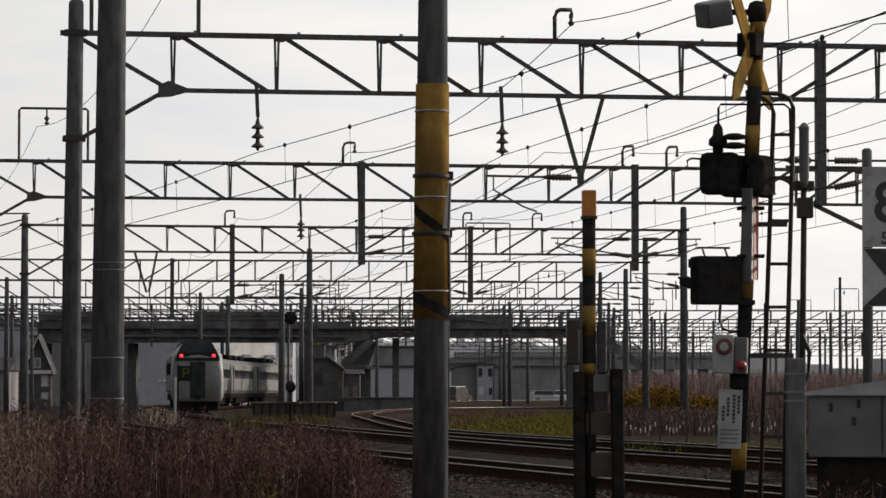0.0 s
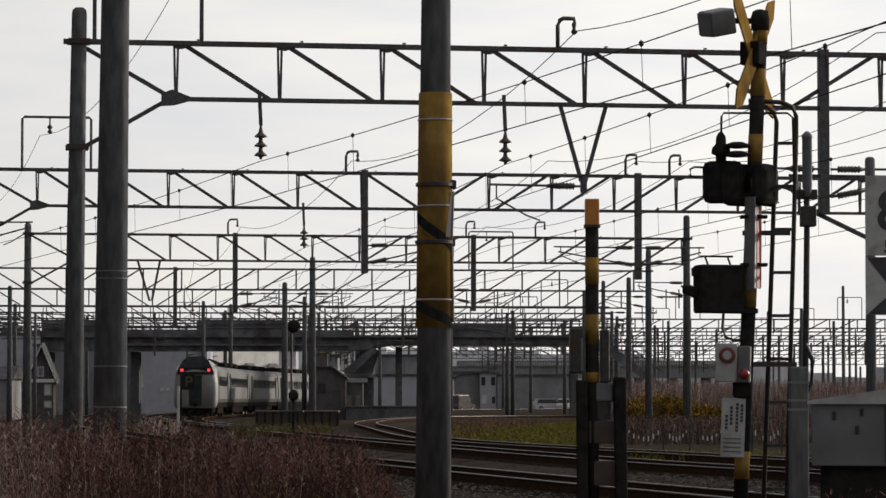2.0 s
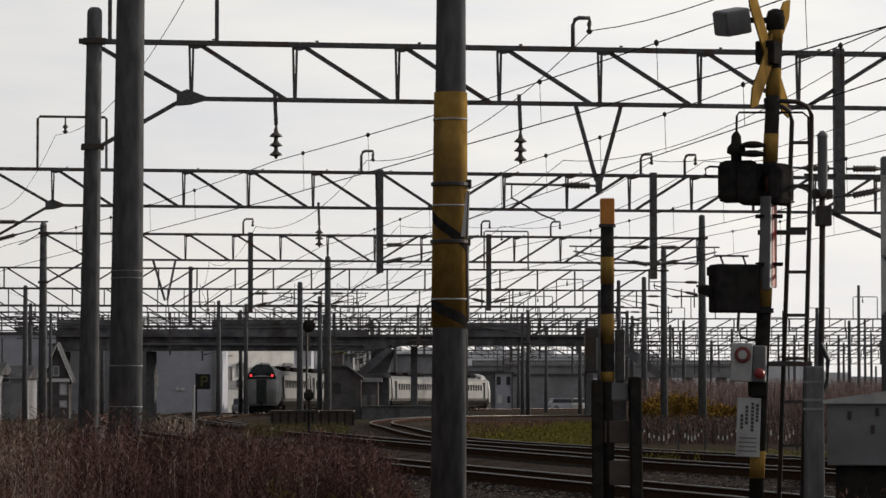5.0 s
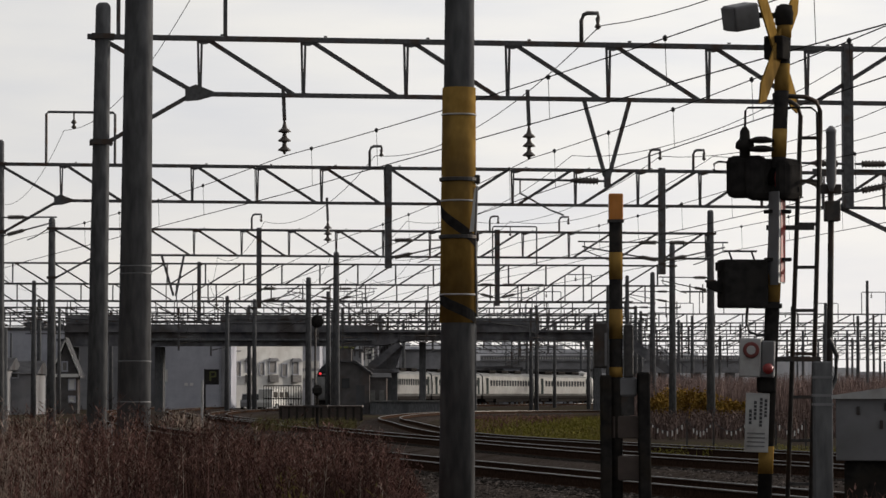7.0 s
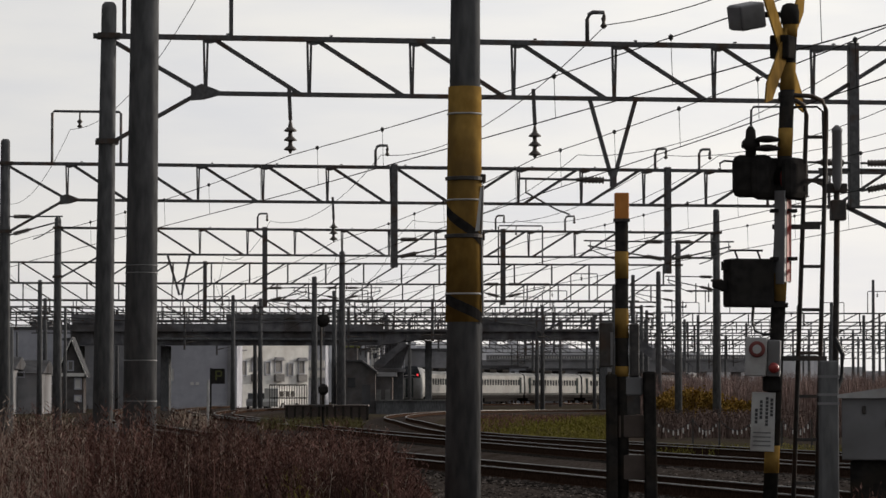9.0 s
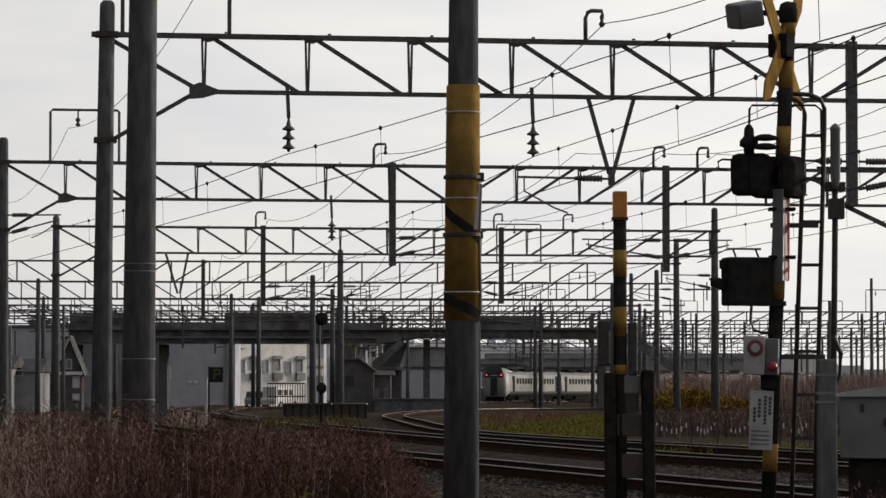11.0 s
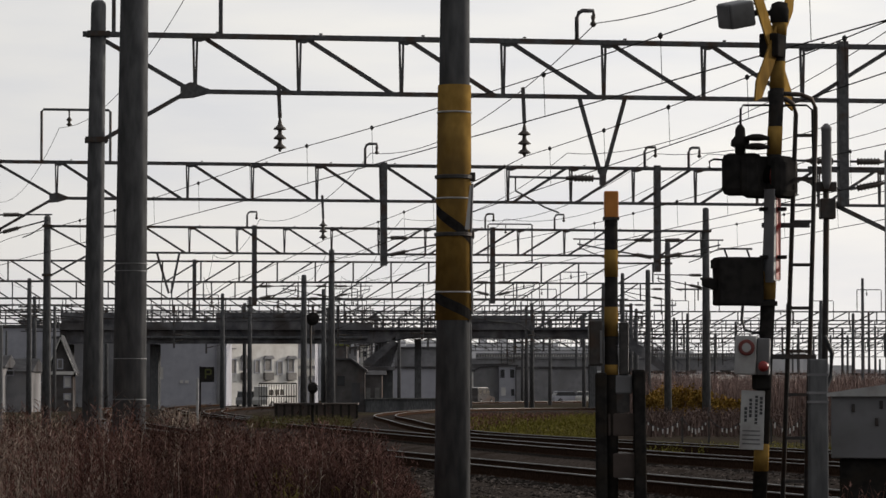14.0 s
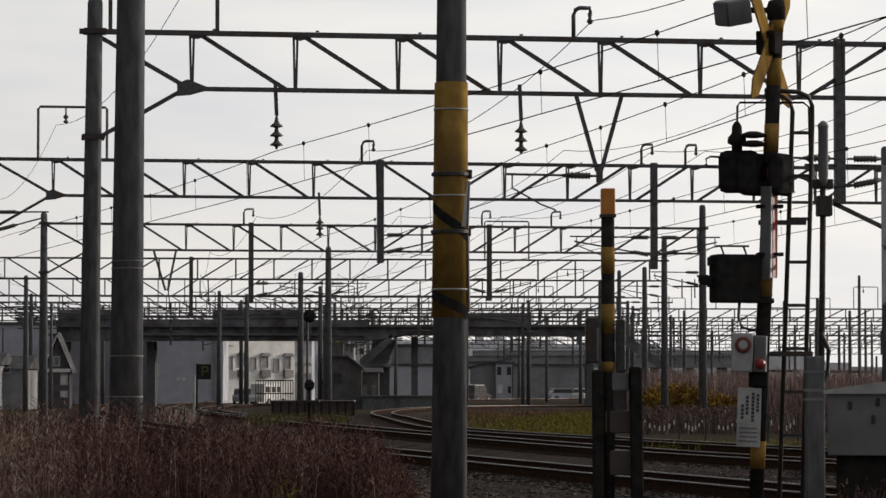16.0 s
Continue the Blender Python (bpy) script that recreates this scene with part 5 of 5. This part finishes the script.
while len(green) + len(faded) < 5200:
    y = rnd.uniform(128, 262)
    k = rnd.random()
    lo, hi = (3.2 - (y - 128) * 0.07 if y < 165 else 0.6 + (y - 165) * 0.012), 0.036 * y
    x = lo + (hi - lo) * k
    far_side = noise.noise((x * 0.35, y * 0.05, 7.0)) + (y - 205) / 60 + (0.35 - k) * 1.2
    (faded if rnd.random() < 0.35 + far_side else green).append((x, y, GROUND, rnd.uniform(0.12, 0.4)))
plants("faded_grass", faded, 17, STRAW, "faded brown grass along the curving tracks", "grass", 0.02, 0.35, 4)
plants("grass_strip", green, 6, GRASS, "strip of yellow green grass between the curving tracks", "grass", 0.02, 0.35, 4)
green = []
while len(green) < 1500:
    y = rnd.uniform(168, 206)
    green.append((rnd.uniform(-0.041, -0.019) * y, y, GROUND, rnd.uniform(0.2, 0.5)))
plants("grass_patch", green, 7, DULL_GRASS, "ragged green grass patch between tracks", "grass", 0.02, 0.35, 4)
green = [(rnd.uniform(0.045, 0.1) * 104 + rnd.uniform(-0.2, 0.2), rnd.uniform(99, 109), GROUND, rnd.uniform(0.15, 0.32)) for _ in range(900)]
plants("grass_verge", green, 8, GRASS, "narrow yellowed grass verge beside the ballast", "grass", 0.012, 0.35, 4)
brush = [(rnd.uniform(0.0405, 0.105) * y, y, GROUND, rnd.uniform(1.7, 2.95)) for y in (rnd.uniform(285, 330) for _ in range(8500))]
plants("dead_brush", brush, 9, BRUSH, "tangle of reddish brown dead brush beyond the yard", "brush", 0.035, 0.16, 6)
dark = [(rnd.uniform(0.043, 0.088) * y, y, GROUND, rnd.uniform(0.4, 0.95)) for y in (rnd.uniform(150, 190) for _ in range(1900))]
plants("dark_brush", dark, 10, BANK, "dark low brush on the bank", "brush", 0.03, 0.25, 6)
clump = [(rnd.gauss(-0.0575 * 205, 0.25), rnd.gauss(205, 1), GROUND, rnd.uniform(0.5, 0.95)) for _ in range(60)] + [(rnd.gauss(-0.0538 * 170, 0.22), rnd.gauss(170, 1), GROUND, rnd.uniform(0.4, 0.75)) for _ in range(60)]
plants("pale_grass_tufts", clump, 12, PALE, "pale dry grass tufts beside the rails", "grass", 0.022, 0.3, 5)
side = [(rnd.uniform(3.42, 4.3), rnd.uniform(38.6, 39.6), GROUND, rnd.uniform(0.3, 0.75)) for _ in range(120)]
plants("cabinet_weeds", side, 13, STRAW, "dry weeds round a cabinet's plinth", "weeds", 0.007, 0.15, 5)
side = [(rnd.uniform(3.4, 4.4), rnd.uniform(38.4, 39.2), GROUND, rnd.uniform(0.25, 0.62)) for _ in range(70)]
plants("plinth_stalks", side, 15, PALE, "pale bent stalks before a cabinet's plinth", "weeds", 0.009, 0.28, 4)


def shrub(x, y, w, h, seed, mat, label):
    """A shrub: forked limbs and a crown of many small leaves in clumps."""
    rnd = random.Random(seed)
    t = thing("shrub", pose(x, y, GROUND), label, "shrub", "autumn shrubs")
    bm = bmesh.new()
    tips = []
    for i in range(9):
        a = rnd.uniform(0, 6.28)
        q = Vector((math.cos(a) * w * rnd.uniform(0.2, 0.85), math.sin(a) * w * 0.5, h * rnd.uniform(0.55, 0.95)))
        tube([(0, 0, -0.1), q * 0.5 + Vector((0, 0, h * 0.1)), q], 0.05, 5, bm, 0.012)
        tips += [q, q * 0.75 + Vector((0, 0, h * 0.06)), q * 0.55]
    part("limbs", bm, BRUSH, t)
    verts, faces = [], []
    for q in tips:
        for i in range(46):
            c = q + Vector((rnd.gauss(0, w * 0.13), rnd.gauss(0, w * 0.12), rnd.gauss(0, h * 0.1)))
            u = Vector((rnd.gauss(0, 1), rnd.gauss(0, 1), rnd.gauss(0, 1))).normalized() * 0.085
            v = u.cross(Vector((rnd.gauss(0, 1), rnd.gauss(0, 1), rnd.gauss(0, 1)))).normalized() * 0.05
            k = len(verts)
            verts += [c - u, c + v, c + u, c - v]
            faces.append((k, k + 1, k + 2, k + 3))
    me = bpy.data.meshes.new("crown")
    me.from_pydata([tuple(v) for v in verts], [], faces)
    me.materials.append(mat)
    new("crown", me).parent = t


for i, u in enumerate((1150, 1172, 1190, 1212, 1232, 1255, 1278, 1300)):
    y = 175 + (i * 5) % 12
    shrub((u - 784) * y / 5699.6, y, 0.85, (1.2, 1.35, 1.75, 1.7, 1.4, 1.45, 1.1, 1.0)[i], 20 + i, BUSH, "ochre autumn shrub before the dead brush")

# ---- rope with tags on the bank ----
rope = thing("tagged_rope", pose(0, 87.5, GROUND), "rope fence with small white tags along the bank", "rope fence")
posts = [5.558, 6.617, 7.338, 8.306, 9.027, 9.841]
for x in posts:
    part("post", bar((x, 0, 0), (x, 0, 0.809), 0.05), OLD_STEEL, rope)
for a, b in zip(posts, posts[1:]):
    pts = [(a + (b - a) * k / 8, 0, 0.778 - 4 * 0.3 * (k / 8) * (1 - k / 8)) for k in range(9)]
    part("rope", tube(pts, 0.012, 5), CABLE, rope)
    for p in pts[1:-1]:
        if rnd.random() < 0.8:
            part("tag", box(p[0] - 0.016, p[0] + 0.016, -0.03, -0.02, p[2] - rnd.uniform(0.06, 0.15), p[2]), WALL_WHITE, rope, "white plastic tag")


# ---- loose ballast near the crossing ----
def stones(n, seed):
    """Angular stones scattered over the near ground and track beds, as one mesh."""
    rnd = random.Random(seed)
    verts, faces = [], []
    while len(faces) < n * 8:
        y = 46 + 40 * rnd.random() ** 1.6
        x = rnd.uniform(-0.012, 0.1) * y
        z = GROUND
        for a, b in ((4.3 - (y - 56.5) * 0.158, 0.0), (6.9 - (y - 75) * 0.172, 0.0)):
            d = abs(x - a)
            if d < 2.1:
                z = max(z, -0.185 if d < 1.45 else -0.185 - (d - 1.45) * 0.18)
        s = rnd.uniform(0.02, 0.055)
        k = len(verts)
        a0 = rnd.uniform(0, 6.28)
        y *= 0.7
        verts.append((x + rnd.gauss(0, s * 0.3), y, z + s * rnd.uniform(0.5, 1.0)))
        for i in range(4):
            a = a0 + i * 1.57 + rnd.uniform(-0.3, 0.3)
            verts.append((x + math.cos(a) * s, y + math.sin(a) * s, z + s * rnd.uniform(0.0, 0.4)))
        verts.append((x, y, z - s * 0.4))
        for i in range(4):
            j = (i + 1) % 4
            faces += [(k, k + 1 + i, k + 1 + j), (k + 5, k + 1 + j, k + 1 + i)]
    me = bpy.data.meshes.new("stones")
    me.from_pydata(verts, [], faces)
    me.materials.append(STONE)
    return tagged(new("loose_ballast", me), "loose brown ballast stones round the near tracks", "ballast", "", "stuff")


stones(14000, 31)

# ---- the express train ----
LINE = spline(EXPRESS, 1.0)
STEP = [0.0]
for a, b in zip(LINE, LINE[1:]):
    STEP.append(STEP[-1] + (b - a).length)


def along(s):
    """The place on the express line s metres from its start."""
    i = min(max(int(np.searchsorted(STEP, s)) - 1, 0), len(LINE) - 2)
    return LINE[i].lerp(LINE[i + 1], (s - STEP[i]) / (STEP[i + 1] - STEP[i]))


START = next(s for s, p in zip(STEP, LINE) if p.y >= 171.3)
SPEED, CAR = 17.54, 21.0


def section(y, w, floor, side, roof, tuck=0.0):
    """A car's cross-section at y: half-width w, side height and roof height."""
    return [(-w + 0.12, y, floor), (-w, y, floor + 0.25), (-w, y, 2.0), (-w + 0.06 + tuck, y, side), (-w + 0.3 + tuck, y, side + (roof - side) * 0.6), (-w + 0.75 + tuck, y, roof - 0.03), (0, y, roof),
            (w - 0.75 - tuck, y, roof - 0.03), (w - 0.3 - tuck, y, side + (roof - side) * 0.6), (w - 0.06 - tuck, y, side), (w, y, 2.0), (w, y, floor + 0.25), (w - 0.12, y, floor)]


def loft(rows):
    bm = bmesh.new()
    rings = [[bm.verts.new(p) for p in r] for r in rows]
    for a, b in zip(rings, rings[1:]):
        for k in range(len(a)):
            j = (k + 1) % len(a)
            bm.faces.new((a[k], a[j], b[j], b[k]))
    bm.faces.new(rings[0][::-1])
    bm.faces.new(rings[-1])
    bmesh.ops.recalc_face_normals(bm, faces=bm.faces[:])
    return bm


def train_car(kind):
    """One car of the train; its own y points along the way it runs, z is up from the rail."""
    t = thing("train_car", Matrix(), "silver express train car with a dark stripe of windows" if kind == "mid" else "silver express end car with high driving cab", "train", "cars of the express train")
    h = 10.2
    b0, b1 = (-h + 1.4 if kind == "tail" else -h), (h - 1.4 if kind == "head" else h)
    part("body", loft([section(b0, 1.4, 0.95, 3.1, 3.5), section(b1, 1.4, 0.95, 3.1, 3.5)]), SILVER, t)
    for sx in (-1, 1):
        for y in np.arange(b0 + 2.6, b1 - 2.4, 1.02):
            part("window", box(sx * 1.403 - 0.004, sx * 1.403 + 0.004, y, y + 0.62, 2.05, 2.68), TRAIN_WINDOW, t)
        for y in (b0 + 1.1, b1 - 1.9):
            part("side_door", box(sx * 1.404 - 0.004, sx * 1.404 + 0.004, y, y + 0.8, 1.15, 2.95), TRAIN_GREEN, t)
    for y in (-6.2, -1.5, 3.4):
        part("roof_unit", box(-0.85, 0.85, y, y + 2.6, 3.48, 3.82, 0.12), UNDER, t, "grey roof equipment")
    for y in (-7, 7):
        bg_ = part("bogie", box(-1.1, 1.1, y - 1.5, y + 1.5, 0.3, 0.85, 0.1), UNDER, t)
        for dy in (-1.05, 1.05):
            for sx in (-0.56, 0.56):
                shade(part("wheel", lathe([(0.3, -0.06), (0.43, -0.05), (0.43, 0.05), (0.3, 0.06)], 18, None, Matrix.Translation((sx, y + dy, 0.43)) @ Matrix.Rotation(radians(90), 4, "Y")), RUST, bg_))
    part("underfloor_box", box(-1.25, 1.25, -5.0, 5.0, 0.22, 0.94, 0.05), UNDER, t)
    part("side_skirt", box(-1.33, 1.33, b0 + 0.1, b1 - 0.1, 0.62, 0.96, 0.05), UNDER, t)
    if kind != "mid":
        s = -1 if kind == "tail" else 1
        y0 = s * (h - 1.4)
        rows = [section(y0, 1.4, 0.9, 3.1, 3.5), section(y0 + s * 0.9, 1.39, 0.6, 3.0, 3.46, 0.03), section(y0 + s * 1.25, 1.35, 0.6, 2.85, 3.3, 0.08), section(y0 + s * 1.42, 1.2, 0.62, 2.7, 3.05, 0.15)]
        shade(part("nose", loft(rows), NOSE, t, "rounded pale nose, lightened against its shade"))
        rows = [section(y0 - s * 2.2, 1.2, 3.2, 3.42, 3.52, 0.0), section(y0 - s * 0.8, 1.2, 3.1, 3.6, 3.86, 0.2), section(y0 + s * 0.5, 1.22, 2.9, 3.55, 3.92, 0.25), section(y0 + s * 1.32, 1.2, 2.7, 3.05, 3.2, 0.1)]
        shade(part("cab", loft([[(x, y, max(z, 2.75)) for x, y, z in r] for r in rows]), NOSE, t, "raised driving cab, lightened against its shade"))
        glass = [[(-w, y0 + s * u, z), (w, y0 + s * u, z), (w + 0.1, y0 + s * u, z - 0.3), (-w - 0.1, y0 + s * u, z - 0.3)] for w, u, z in ((0.52, 0.58, 3.93), (0.82, 1.0, 3.66), (1.06, 1.4, 3.2))]
        part("windscreen", loft(glass), TRAIN_DARK, t, "dark raked windscreen")
        part("lamp_band", box(-1.12, 1.12, y0 + s * 1.41 - 0.05, y0 + s * 1.41 + 0.03, 2.76, 2.93, 0.02), TRAIN_DARK, t, "dark band below the windscreen")
        part("front_door", box(-0.42, 0.42, y0 + s * 1.4 - 0.03, y0 + s * 1.4 + 0.05, 0.75, 2.72, 0.02), TRAIN_GREEN, t, "dark gangway door")
        part("skirt", box(-1.1, 1.1, y0 + s * 0.7 - 0.4, y0 + s * 0.7 + 0.4, 0.12, 0.62, 0.08), UNDER, t)
        part("coupler", box(-0.12, 0.12, min(y0 + s * 1.3, y0 + s * 1.75), max(y0 + s * 1.3, y0 + s * 1.75), 0.7, 0.95, 0.03), UNDER, t)
        for sx in (-0.86, 0.86):
            part("tail_lamp", box(sx - 0.09, sx + 0.09, y0 + s * 1.4 - 0.06, y0 + s * 1.4 + 0.06, 2.95, 3.12, 0.02), TAIL if kind == "tail" else WHITE, t, "lit red tail lamp" if kind == "tail" else "headlamp")
    return t


mid = train_car("mid")
CARS = [train_car("tail"), mid, copy_thing(mid, Matrix()), copy_thing(mid, Matrix()), train_car("head")]


def car_pose(s):
    """The pose of a car whose middle is s metres along the line."""
    a, b = along(s - 7.0), along(s + 7.0)
    m = (a + b) / 2
    return pose(m.x, m.y, 0, 0, 0, -math.degrees(math.atan2(b.x - a.x, b.y - a.y)))


def motions():
    for i, car in enumerate(CARS):
        walk(car, [(k * 0.5, car_pose(START + 10.4 + i * CAR + SPEED * k * 0.5)) for k in range(33)])


motions()
